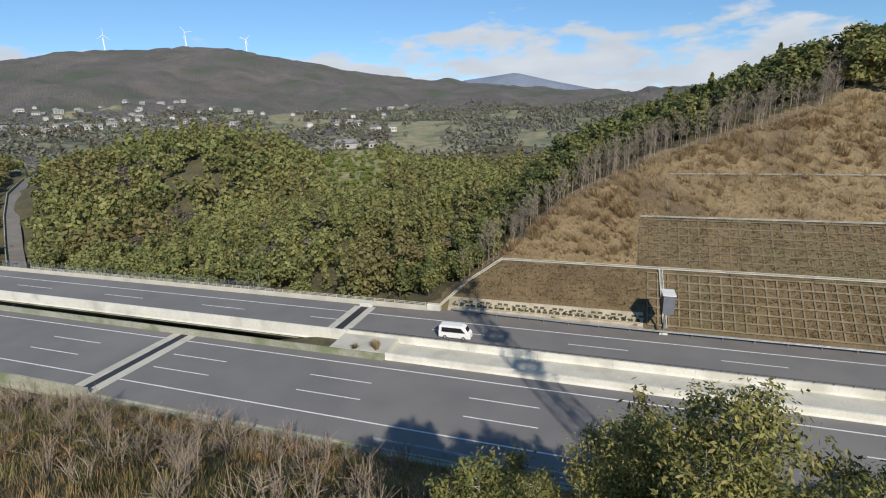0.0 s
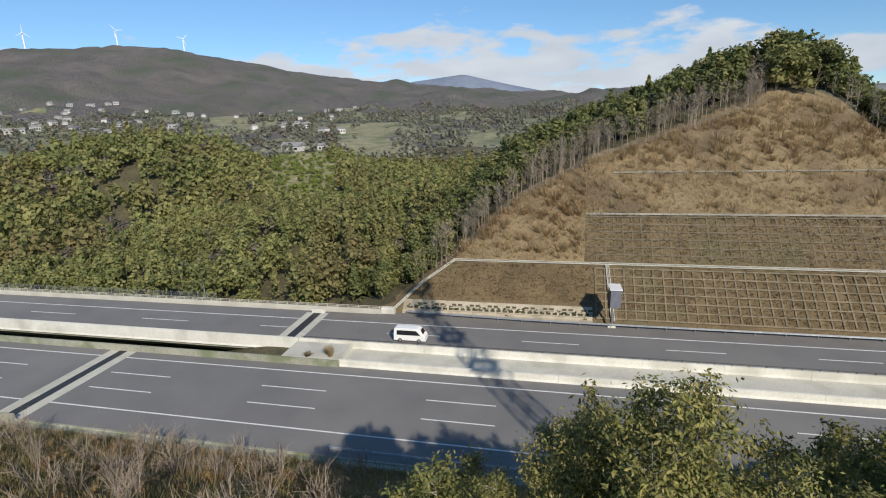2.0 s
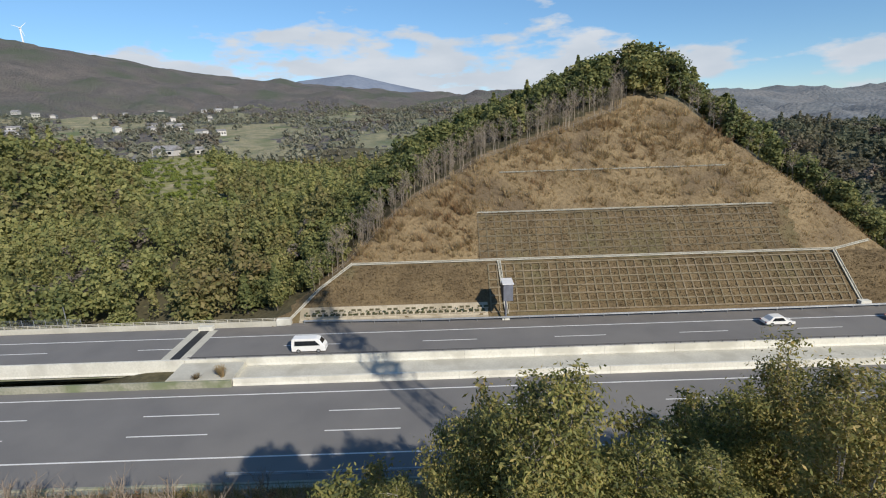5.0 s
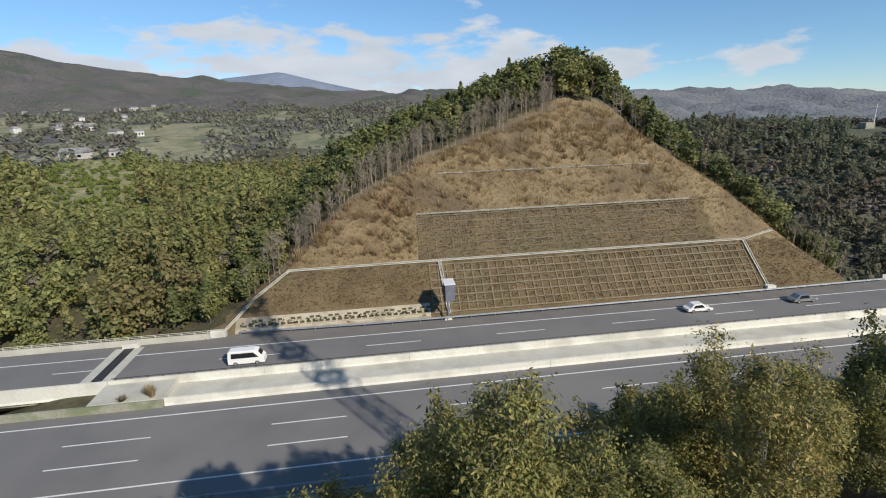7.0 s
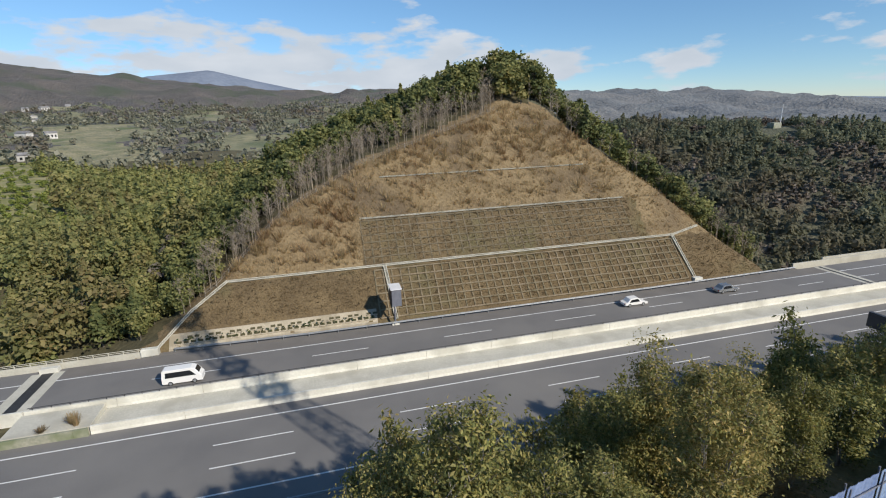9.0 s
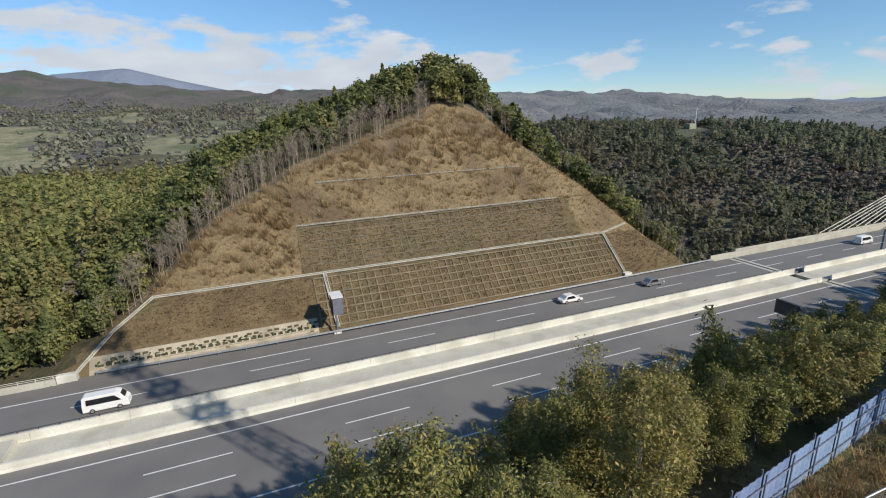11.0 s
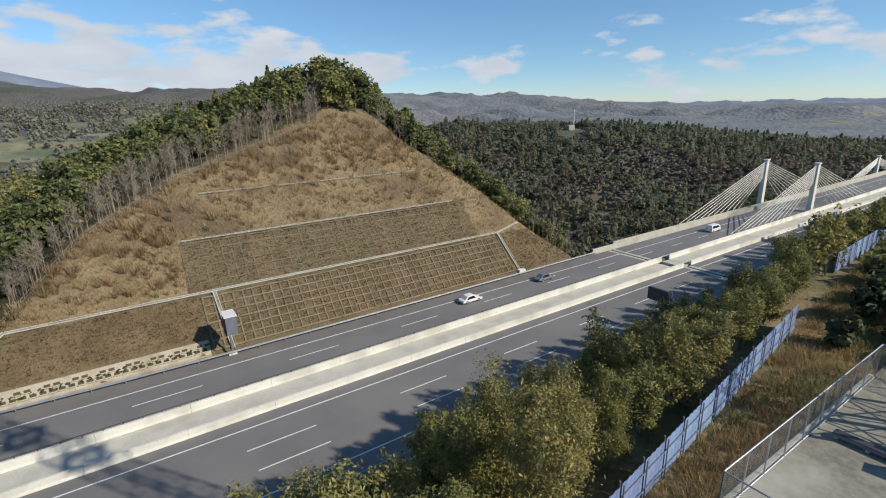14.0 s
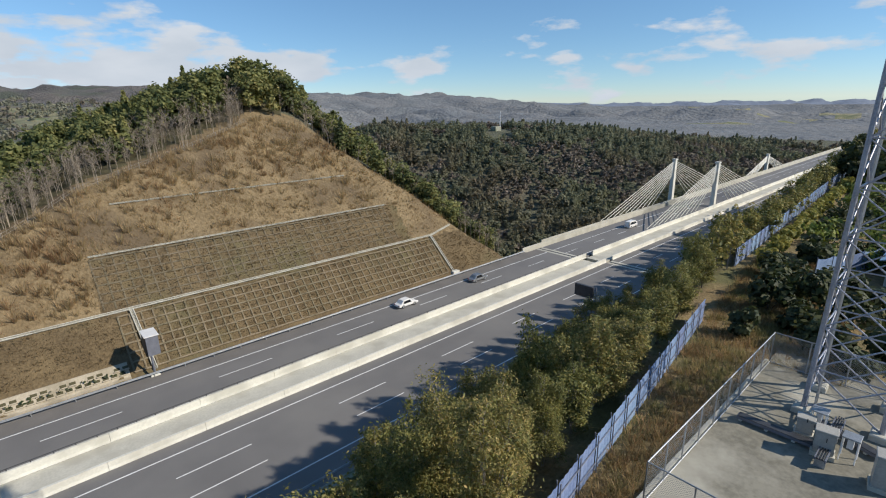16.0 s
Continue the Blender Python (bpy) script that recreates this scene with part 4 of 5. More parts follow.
# tall clumps, thickest towards the top and down the warm edge
N = 1500
xs, ys = rng.uniform(-24, 64, N), rng.uniform(86, 113, N)
e = np.interp(np.interp(xs, CUT_X, CUT_Z), TIER_Z, TIER_Y)
keep = (ys < e + 0.5) & ~((ys < 93) & (xs > 6) & (xs < 65)) & ((ys > 102) | (xs < 8) | (rng.random(N) < 0.25))
tufts("tall_tussocks", "tall straw-coloured pampas clumps on the upper slope", M_TUFTG, xs[keep], ys[keep], rng.uniform(0.9, 1.7, keep.sum()), rng, 34, 0.7, 0.03)
N = 17000
xs, ys = rng.uniform(-26, 88, N), rng.uniform(77.8, 92.3, N)
e = np.interp(np.interp(xs, CUT_X, CUT_Z), TIER_Z, TIER_Y)
keep = (ys < e) & ((ys < 84.4) | ((ys > 85.6) & (xs > 6.5) & (xs < 64))) & ~((ys < 79.6) & (xs < 9))
tufts("short_brown_grass", "short brown grass between the slope frames", M_TUFTB, xs[keep], ys[keep], rng.uniform(0.1, 0.3, keep.sum()), rng, 8, 0.75, 0.1)
# rough bank on the near side and the grass strip by the fences
N = 11500
xs, ys = rng.uniform(-75, 6, N), rng.uniform(8, 38.2, N)
keep = (rng.random(N) < np.clip(1.2 - np.hypot(xs + 25, ys - 25) / 90, 0.3, 1))
tufts("bank_grass", "tangled brown and olive grass on the near bank", M_TAWNY, xs[keep], ys[keep], rng.uniform(0.3, 0.9, keep.sum()), rng, 9, 0.6, 0.03)
M_OLIVEG = material("olive bank grass", (0.15, 0.13, 0.045), (0.33, 0.28, 0.11), 0.3, 0.9, 0, 9, islands=0.35, thin=0.45)
N = 5200
xs, ys = rng.uniform(-62, 6, N), rng.uniform(14, 38.2, N)
keep = ripple(xs, ys, 7, 8) + rng.normal(0, 0.25, N) > 0.1
tufts("olive_grass", "olive and straw grass patches on the near bank", M_OLIVEG, xs[keep], ys[keep], rng.uniform(0.3, 0.9, keep.sum()), rng, 10, 0.55, 0.05)
N = 8000
xs = rng.uniform(5, 60, N)
ys = fence_y(xs) - rng.uniform(0.03, 1.0, N) * np.clip(fence_y(xs) - 4.0, 0.5, 9)
keep = ~((xs > 16.5) & (xs < 34.0) & (ys < 8.2))
tufts("strip_grass", "tawny dry grass strip between the two fences", M_TAWNY, xs[keep], ys[keep], rng.uniform(0.15, 0.55, keep.sum()), rng, 9, 0.45, 0.045)


# ---------- signs ----------
def far_sign():
    ob = thing("message_board", (10.2, 75.9, 0), "grey box message board on a bent steel post", "road sign")
    s = Shape()
    s.tube((0, 0.35, -0.1), (0, 0.35, 3.6), 0.17, 0.15, 10)
    s.tube((0, 0.35, 3.6), (0, -0.2, 4.6), 0.15, 0.13, 10)
    part("post", s, M_GREY, ob)
    part("foot", Shape().box(-0.6, 0.6, -0.1, 0.8, -0.05, 0.28, 0.05), M_CONCW, ob, "white concrete foot")
    part("housing", Shape().box(-0.7, 0.85, -2.2, 0.7, 4.25, 7.1, 0.03), M_GREY, ob)
    part("screen", Shape().box(-0.76, -0.7, -2.05, 0.55, 4.4, 6.9), M_DARK, ob, "black display face")
    # The white of this lid stands in for sunlight on the box top.
    part("lid", Shape().box(-0.85, 1.0, -2.3, 0.8, 7.1, 7.2, 0.02), M_WHITE, ob, "thin top cover whitened as if sunlit")


far_sign()


def near_sign():
    ob = thing("message_board", (70.5, 41.2, 0), "dark overhanging message board on a steel post", "road sign")
    s = Shape()
    s.tube((0, 0, -0.2), (0, 0, 6.9), 0.16, 0.13, 10)
    s.tube((0, 0, 6.4), (0, 3.2, 6.6), 0.1, 0.09, 8)
    s.tube((0, 0, 5.0), (0, 3.2, 5.1), 0.09, 0.08, 8)
    part("post", s, M_GREY, ob)
    part("housing", Shape().box(-0.25, 0.25, 0.5, 4.0, 4.7, 6.8, 0.03), M_DARK, ob)
    part("screen", Shape().box(-0.3, -0.25, 0.65, 3.85, 4.85, 6.65), M_DARK, ob, "black display face")


near_sign()

# ---------- planter wall at the foot of the cutting ----------
wall = thing("planter_wall", (0, 0, 0), "pale concrete planter wall with a row of weedy pockets", "retaining wall", "", "structure")
s = Shape()
s.sweep([(77.35, -0.1), (79.3, -0.1), (79.3, 2.05), (79.05, 2.05), (77.6, 0.35), (77.35, 0.3)], -25, 7.4, 8)
part("wall_face", s, M_BEIGE, wall)
lip = Shape().box(-0.42, 0.42, -0.09, 0.09, 0, 0.14, 0.02).mesh("pocket_lip", M_BEIGE)
soil = Shape().box(-0.36, 0.36, -0.02, 0.05, 0, 0.42).mesh("pocket", M_FLOOR)
for k in range(30):
    for row in (0, 1):
        x = -23.6 + 1.04 * k + 0.5 * row
        if row == 1 and k % 3 == 0:
            continue
        y, z = (77.98, 0.84) if row == 0 else (78.5, 1.44)
        p = part("pocket", soil, None, wall, "dark soil pocket")
        p.location, p.rotation_euler = (x, y - 0.03, z - 0.06), (-0.72, 0, 0)
        p = part("pocket_lip", lip, None, wall)
        p.location, p.rotation_euler = (x, y - 0.1, z - 0.12), (0.86, 0, 0)
xs = np.repeat(-23.6 + 1.04 * np.arange(30), 4) + rng.normal(0, 0.22, 120)
b = leaf_quads(np.stack([xs, np.full(120, 77.9) + rng.uniform(0, 0.5, 120), rng.uniform(0.95, 1.55, 120)], 1), np.tile([0, -0.7, 0.7], (120, 1)), 0.3, rng)
tagged(new("pocket_weeds", quads_mesh("pocket_weeds", b, M_LEAFDK)), "dark weeds growing from the wall pockets", "weeds", "", "stuff")

# dead grass on the median end block
def dead_bush(x, y, z, tall, mat, label):
    v = []
    n = 160
    a = rng.uniform(0, 2 * math.pi, n)
    r = rng.uniform(0, 0.45, n)
    foot = np.stack([r * np.cos(a) * 0.5, r * np.sin(a) * 0.5, np.zeros(n)], 1)
    tip = foot + np.stack([np.cos(a) * rng.uniform(0.1, 0.8, n), np.sin(a) * rng.uniform(0.1, 0.8, n), tall * rng.uniform(0.5, 1, n)], 1)
    side = np.stack([-np.sin(a), np.cos(a), np.zeros(n)], 1) * 0.025
    ob = new("dry_bush", quads_mesh("dry_bush", np.stack([foot - side, foot + side, tip + side * 0.4, tip - side * 0.4], 1), mat))
    ob.location = (x, y, z)
    return tagged(ob, label, "bush")


dead_bush(-30.2, 58.9, 0.7, 1.7, M_TUFTG, "straw-coloured dead grass clump on the median block")
dead_bush(-30.9, 59.6, 0.7, 1.3, M_TUFTG, "straw-coloured dead grass clump on the median block")
dead_bush(-33.6, 58.6, 0.7, 0.6, M_TUFTB, "low brown weeds in a concrete crack")


# ---------- cable-stayed bridge ----------
def pylon(x, y, tall, spread, label):
    ob = thing("bridge_pylon", (x, y, 0), label, "pylon", "bridge pylons")
    s = Shape()
    s.box(-1.1, 1.1, -0.75, 0.75, -42, 0.2)
    s.add([(a * w, b * w * 0.75, z) for z, w in ((0.2, 0.95), (tall, 0.75)) for a, b in ((-1, -1), (1, -1), (1, 1), (-1, 1))],
          [(4, 5, 6, 7), (0, 1, 5, 4), (1, 2, 6, 5), (2, 3, 7, 6), (3, 0, 4, 7)])
    part("column", s, M_CONCW, ob)
    part("cap", Shape().box(-0.95, 0.95, -0.8, 0.8, tall, tall + 0.35, 0.1), M_CONCW, ob)
    for way in (-1, 1):
        for k in range(10):
            c = Shape().tube((way * 0.5, 0, tall - 0.5 - 0.035 * tall * k), (way * (spread - (spread - 13) * k / 9.5), 0, 0.6), 0.12, n=5)
            part("stay_cable", c, M_CONCW, ob, "white stay cable")
    return ob


for x, y, tall, spread in ((188, 80.0, 15.6, 50), (188, 64.9, 15.6, 50), (302, 80.0, 8.5, 30)):
    pylon(x, y, tall, spread, "white concrete bridge pylon with fanned white cables")
barrier("edge_beam", 79.2, 106, 600, 0.8, M_CONC, "pale concrete edge beam of the bridge", foot=-0.9)

# ---------- telecom compound ----------
s = Shape().box(16.8, 36.5, -16, 7.8, 20.2, 20.82)
setting("compound_slab", s, M_SLAB, "stained concrete yard of the telecom compound", "yard")
part("kerb_strip", Shape().box(16.8, 34.4, 7.8, 8.02, 20.4, 20.92, 0.02), M_CONC, bpy.data.objects["compound_slab"])


def mesh_fence(name, pts, tall, label):
    """Chain-link: frame tubes, posts and real crossing wires."""
    ob = thing(name, (0, 0, 0), label, "fence", "", "structure")
    for a, b in zip(pts, pts[1:]):
        a, b = Vector(a), Vector(b)
        n = max(1, round((b - a).length / 2.0))
        for i in range(n + 1):
            p = a.lerp(b, i / n)
            part("fence_post", Shape().tube(p - Vector((0, 0, 0.2)), p + Vector((0, 0, tall)), 0.035, n=6), M_STEEL, ob)
        for z in (0.08, tall):
            part("fence_rail", Shape().tube(a + Vector((0, 0, z)), b + Vector((0, 0, z)), 0.032, n=6), M_STEEL, ob)
        s = Shape()
        L = (b - a).length
        u = (b - a) / L
        gap, w = 0.11, 0.005
        d = -tall
        side = u.cross(Vector((0, 0, 1))) * w
        while d < L:
            for flip in (0, 1):
                t0, t1 = max(d, 0), min(d + tall, L)
                z0, z1 = t0 - d, t1 - d
                if flip:
                    z0, z1 = tall - z0, tall - z1
                p, q = a + u * t0 + Vector((0, 0, z0)), a + u * t1 + Vector((0, 0, z1))
                k = Vector((0, 0, w * 1.4))
                s.add([p - k, q - k, q + k, p + k], [(0, 1, 2, 3)])
            d += gap
        part("wire_mesh", s, M_STEEL, ob, "galvanised wire mesh")
    return ob


Z = 20.82
mesh_fence("compound_fence", [(17.0, -2, Z), (17.0, 7.7, Z), (34.2, 7.7, Z), (34.2, -6, Z)], 2.15, "galvanised chain-link fence round the concrete yard")


def lattice_tower(x, y, z):
    ob = thing("lattice_tower", (x, y, z), "galvanised steel lattice telecom tower on a concrete yard", "tower")
    H, B0, B1 = 46.0, 1.65, 1.05
    half = lambda h: B0 + (B1 - B0) * h / H
    corner = lambda k, h: Vector(((-1, 1, 1, -1)[k % 4] * half(h), (-1, -1, 1, 1)[k % 4] * half(h), h))
    for k in range(4):
        part("leg", Shape().tube(corner(k, 0), corner(k, H), 0.13, 0.09, 10), M_TOWER, ob)
        p = corner(k, 0)
        part("footing", Shape().box(p.x - 0.45, p.x + 0.45, p.y - 0.45, p.y + 0.45, -0.1, 0.35, 0.06), M_CONC, ob)
    levels = [0.3]
    while levels[-1] < H - 2:
        levels.append(levels[-1] + 2.4)
    for k in range(4):
        for h0, h1 in zip(levels, levels[1:]):
            part("brace", Shape().tube(corner(k, h0), corner(k + 1, h1), 0.045, n=6).tube(corner(k + 1, h0), corner(k, h1), 0.045, n=6), M_TOWER, ob)
            part("girt", Shape().tube(corner(k, h1), corner(k + 1, h1), 0.045, n=6), M_TOWER, ob)
    for h in (26.0, 33.0, 40.0, 46.0):
        s = Shape()
        r = half(h) + 0.7
        s.box(-r, r, -r, -r + 0.9, h, h + 0.08).box(-r, r, r - 0.9, r, h, h + 0.08).box(-r, -r + 0.9, -r, r, h + 0.09, h + 0.16).box(r - 0.9, r, -r, r, h + 0.09, h + 0.16)
        for a in (-r, r):
            s.tube((a, -r, h + 1.1), (a, r, h + 1.1), 0.03, n=5).tube((-r, a, h + 1.1), (r, a, h + 1.1), 0.03, n=5)
        part("platform", s, M_TOWER, ob)
        for k in range(4):
            a = (math.cos(k * math.pi / 2), math.sin(k * math.pi / 2))
            part("antenna_panel", Shape().tube((a[0] * (r + 0.25), a[1] * (r + 0.25), h + 0.2), (a[0] * (r + 0.25), a[1] * (r + 0.25), h + 2.4), 0.16, n=8), M_WHITE, ob)
    part("cable_ladder", Shape().tube((-half(0) + 0.5, half(0) - 0.4, 0.3), (-half(H) + 0.3, half(H) - 0.3, H), 0.05, n=5).tube((-half(0) + 0.9, half(0) - 0.4, 0.3), (-half(H) + 0.7, half(H) - 0.3, H), 0.05, n=5), M_STEEL, ob)
    return ob


lattice_tower(31.2, 3.2, Z)


def cabinet(x, y, wx, wy, tall, turn, label):
    ob = thing("equipment_cabinet", (x, y, Z), label, "cabinet", "yard cabinets", "", turn)
    part("plinth", Shape().box(-wx / 2 - 0.08, wx / 2 + 0.08, -wy / 2 - 0.08, wy / 2 + 0.08, -0.02, 0.22, 0.02), M_CONC, ob)
    part("body", Shape().box(-wx / 2, wx / 2, -wy / 2, wy / 2, 0.22, tall, 0.03), M_CAB, ob)
    part("roof", Shape().box(-wx / 2 - 0.05, wx / 2 + 0.05, -wy / 2 - 0.05, wy / 2 + 0.05, tall, tall + 0.07, 0.02), M_CAB, ob)
    for k in (-1, 1):
        part("door", Shape().box(-wx / 2 - 0.025, -wx / 2, min(0, k * (wy / 2 - 0.05)), max(0, k * (wy / 2 - 0.05)) - 0.01, 0.3, tall - 0.1), M_CAB, ob)
    part("handle", Shape().box(-wx / 2 - 0.06, -wx / 2 - 0.025, -0.08, -0.04, 0.9, 1.1), M_DARK, ob, "dark door handle")
    return ob


M_CAB = material("warm grey cabinet paint", (0.36, 0.35, 0.32), (0.46, 0.45, 0.41), 0.8, 0.5, 0.05)
cabinet(25.4, 0.9, 0.75, 1.0, 1.7, 8, "tall warm-grey equipment cabinet on a plinth")
cabinet(26.2, 3.3, 0.65, 0.8, 1.35, 8, "grey equipment cabinet beside the tower")
cabinet(27.3, 4.3, 0.55, 0.7, 1.0, 8, "small grey equipment box near a tower leg")
cabinet(24.8, -1.2, 0.8, 1.1, 1.8, 8, "tall warm-grey equipment cabinet on a plinth")
tray = thing("cable_tray", (2.2, 2.6, Z), "dark cable tray on short legs across the yard", "cable tray")
s = Shape()
s.box(22.6, 27.0, 0.35, 0.4, 0.45, 0.6).box(22.6, 27.0, 0.75, 0.8, 0.45, 0.6)
for k in range(12):
    s.box(22.7 + 0.38 * k, 22.78 + 0.38 * k, 0.4, 0.75, 0.46, 0.5)
part("ladder", s, M_GREY, tray)
for k in range(4):
    part("leg", Shape().box(22.8 + 1.3 * k, 22.9 + 1.3 * k, 0.36, 0.79, -0.02, 0.45), M_STEEL, tray)
for k in range(3):
    part("cable", Shape().tube((22.6, 0.47 + 0.1 * k, 0.55), (27.2, 0.47 + 0.1 * k, 0.55), 0.035, n=6), M_DARK, tray, "black cable")
for x, y in ((28.0, 3.9), (26.6, 2.4)):
    ob = thing("pipe_frame", (x, y, Z), "white pipe frame with small junction boxes", "frame")
    for dx, dy in ((-0.3, -0.3), (0.3, -0.3), (0.3, 0.3), (-0.3, 0.3)):
        part("upright", Shape().tube((dx, dy, 0), (dx, dy, 1.3), 0.03, n=6), M_WHITE, ob)
    part("top_frame", Shape().box(-0.35, 0.35, -0.35, 0.35, 1.25, 1.32, 0.01), M_STEEL, ob)
    part("junction_box", Shape().box(-0.2, 0.2, -0.12, 0.12, 0.7, 1.2, 0.02), M_WHITE, ob)


# ---------- blue sheet fence ----------
def blue_fence(name, x0, x1, label, side=0.0):
    ob = thing(name, (0, 0, 0), label, "fence", "", "structure")
    sheet = Shape()
    n = 9
    prof = [(1.86 * i / n, 0.03 * (i % 2)) for i in range(n + 1)]
    vs = [(x, y, z) for z in (0.05, 2.0) for x, y in prof] + [(x, y + 0.015, z) for z in (0.05, 2.0) for x, y in prof]
    m = n + 1
    fs = [(i, i + 1, m + i + 1, m + i) for i in range(n)] + [(2 * m + i + 1, 2 * m + i, 3 * m + i, 3 * m + i + 1) for i in range(n)]
    sheet.add(vs, fs)
    me = sheet.mesh("sheet", M_BLUE)
    post = Shape().tube((0, 0.09, -0.2), (0, 0.09, 2.15), 0.035, n=6).tube((0, -0.08, -0.2), (0, -0.08, 2.05), 0.03, n=6).mesh("fence_post", M_GREY)
    rail = Shape().tube((0, -0.05, 0.6), (1.9, -0.05, 0.6), 0.025, n=5).tube((0, -0.05, 1.5), (1.9, -0.05, 1.5), 0.025, n=5).mesh("fence_rail", M_GREY)
    turn = math.atan(0.147)
    x = x0
    while x < x1:
        p = (x, float(fence_y(x)) + side, float(height(x, fence_y(x) + side)))
        for nm, mesh in (("sheet", me), ("fence_post", post), ("fence_rail", rail)):
            q = part(nm, mesh, None, ob)
            q.location, q.rotation_euler = p, (0, 0, turn if x < 52 else 0.06)
        x += 1.9 * math.cos(turn)
    return ob


blue_fence("blue_fence", 8.0, 37.0, "faded blue corrugated sheet fence on steel posts")
blue_fence("blue_fence_beyond", 54.0, 150.0, "faded blue sheet fence along the far hedge", 0.8)


def shrub(x, y, r, tall, mat, label, n=500, size=0.3, group=""):
    v, _ = crown(np.random.default_rng(int(abs(x * 31 + y * 17))), n, r, tall * 0.5, tall * 0.5, size, 8, 0.4)
    s = Shape()
    for k in range(4):
        a = k * 1.6
        s.tube((0, 0, -0.2), (math.cos(a) * r * 0.5, math.sin(a) * r * 0.5, tall * 0.6), 0.06, 0.02, 4)
    ob = thing("shrub", at_ground(x, y, 0.1), label, "shrub", group)
    part("branch", s, M_BARK, ob)
    part("foliage", quads_mesh("foliage", v, mat), None, ob)


M_HEDGE = material("yellow-green hedge leaves", (0.20, 0.20, 0.04), (0.42, 0.38, 0.09), 0.5, 0.7, 0, 6, islands=0.3, thin=0.4)
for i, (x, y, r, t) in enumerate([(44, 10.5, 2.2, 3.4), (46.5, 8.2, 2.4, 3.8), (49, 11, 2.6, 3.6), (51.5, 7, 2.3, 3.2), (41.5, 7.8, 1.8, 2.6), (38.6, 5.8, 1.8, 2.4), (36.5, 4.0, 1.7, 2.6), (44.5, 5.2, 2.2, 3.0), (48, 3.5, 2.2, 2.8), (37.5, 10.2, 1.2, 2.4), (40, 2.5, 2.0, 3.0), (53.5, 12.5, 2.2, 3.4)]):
    shrub(x, y, r, t, M_LEAFDK, "dark evergreen shrub beyond the yard", 700, 0.34, "shrubs beyond the yard")
for i in range(44):
    x = 57 + i * 2.0
    shrub(x, fence_y(x) - 1.2, 1.15, 2.0, M_HEDGE, "clipped yellow-green hedge bush along the blue fence", 260, 0.3, "hedge by the blue fence")
for i in range(120):
    x = float(rng.uniform(60, 128))
    y = fence_y(x) - float(rng.uniform(4.0, 20.0))
    shrub(x, y, float(rng.uniform(1.5, 2.5)), float(rng.uniform(1.7, 2.9)), M_CITRUS if i % 3 else M_LEAFDK, "leafy orchard bush on rough grass", 260, 0.36, "orchard bushes")
for i, (x, y) in enumerate([(118, 13.5), (126, 18), (134, 14), (142, 20), (150, 16), (165, 22)]):
    shrub(x, y, 4.2, 9.5, M_LEAFDK, "tall dark evergreen tree beyond the orchard", 900, 0.7, "tall trees beyond the orchard")

# blue netting closing the orchard
net = thing("blue_net_fence", (0, 0, 0), "sagging blue net fence across the orchard corner", "fence", "", "structure")
corners = [(55.5 + 2.0 * k, 9.8 - 0.85 * k) for k in range(8)]
for k, (x, y) in enumerate(corners):
    z = float(height(x, y))
    part("net_post", Shape().tube((x, y, z - 0.2), (x, y, z + 2.1), 0.04, n=6), M_GREY, net)
    if k:
        xa, ya = corners[k - 1]
        za = float(height(xa, ya))
        cols = [(xa + (x - xa) * f, ya + (y - ya) * f, za + (z - za) * f, 0.18 * math.sin(math.pi * f)) for f in (0, 0.25, 0.5, 0.75, 1.0)]
        n = Shape().add([(px, py + o, pz + h - (sag if h > 1 else 0)) for h in (0.1, 2.0) for o in (0, 0.02) for px, py, pz, sag in cols],
                        [(i, i + 1, i + 11, i + 10) for i in range(4)] + [(i + 6, i + 5, i + 15, i + 16) for i in range(4)] + [(10 + i, 11 + i, 16 + i, 15 + i) for i in range(4)])
        part("net_panel", n, M_BLUE, net)

# shed with a blue roof
shed = thing("shed", (62.0, 1.0, 20.6), "low shed with a pale blue sheet roof behind shrubs", "shed")
part("wall", Shape().box(-4.5, 4.5, -4, 4, -0.2, 2.4), M_PLASTER, shed)
s = Shape()
s.add([(-5, -4.6, 2.4), (5, -4.6, 2.4), (5, 0, 3.6), (-5, 0, 3.6), (5, 4.6, 2.4), (-5, 4.6, 2.4), (-5, -4.6, 2.5), (5, -4.6, 2.5), (5, 0, 3.7), (-5, 0, 3.7), (5, 4.6, 2.5), (-5, 4.6, 2.5)],
      [(0, 3, 2, 1), (3, 5, 4, 2), (6, 7, 8, 9), (9, 8, 10, 11), (0, 1, 7, 6), (5, 11, 10, 4), (1, 2, 8, 7), (2, 4, 10, 8), (0, 6, 9, 3), (3, 9, 11, 5)])
part("roof", s, M_ROOFBLUE, shed, "pale blue sheet metal roof")


# ---------- near left bank: leafless shrubs ----------
M_BRAMBLE = material("russet bramble leaves", (0.17, 0.10, 0.05), (0.34, 0.215, 0.105), 0.6, 0.8, 0, 6, islands=0.3, thin=0.35)
M_TWIG = material("brown twig bark", (0.20, 0.16, 0.125), (0.36, 0.295, 0.235), 2.0, 0.95, 0.3, 8)


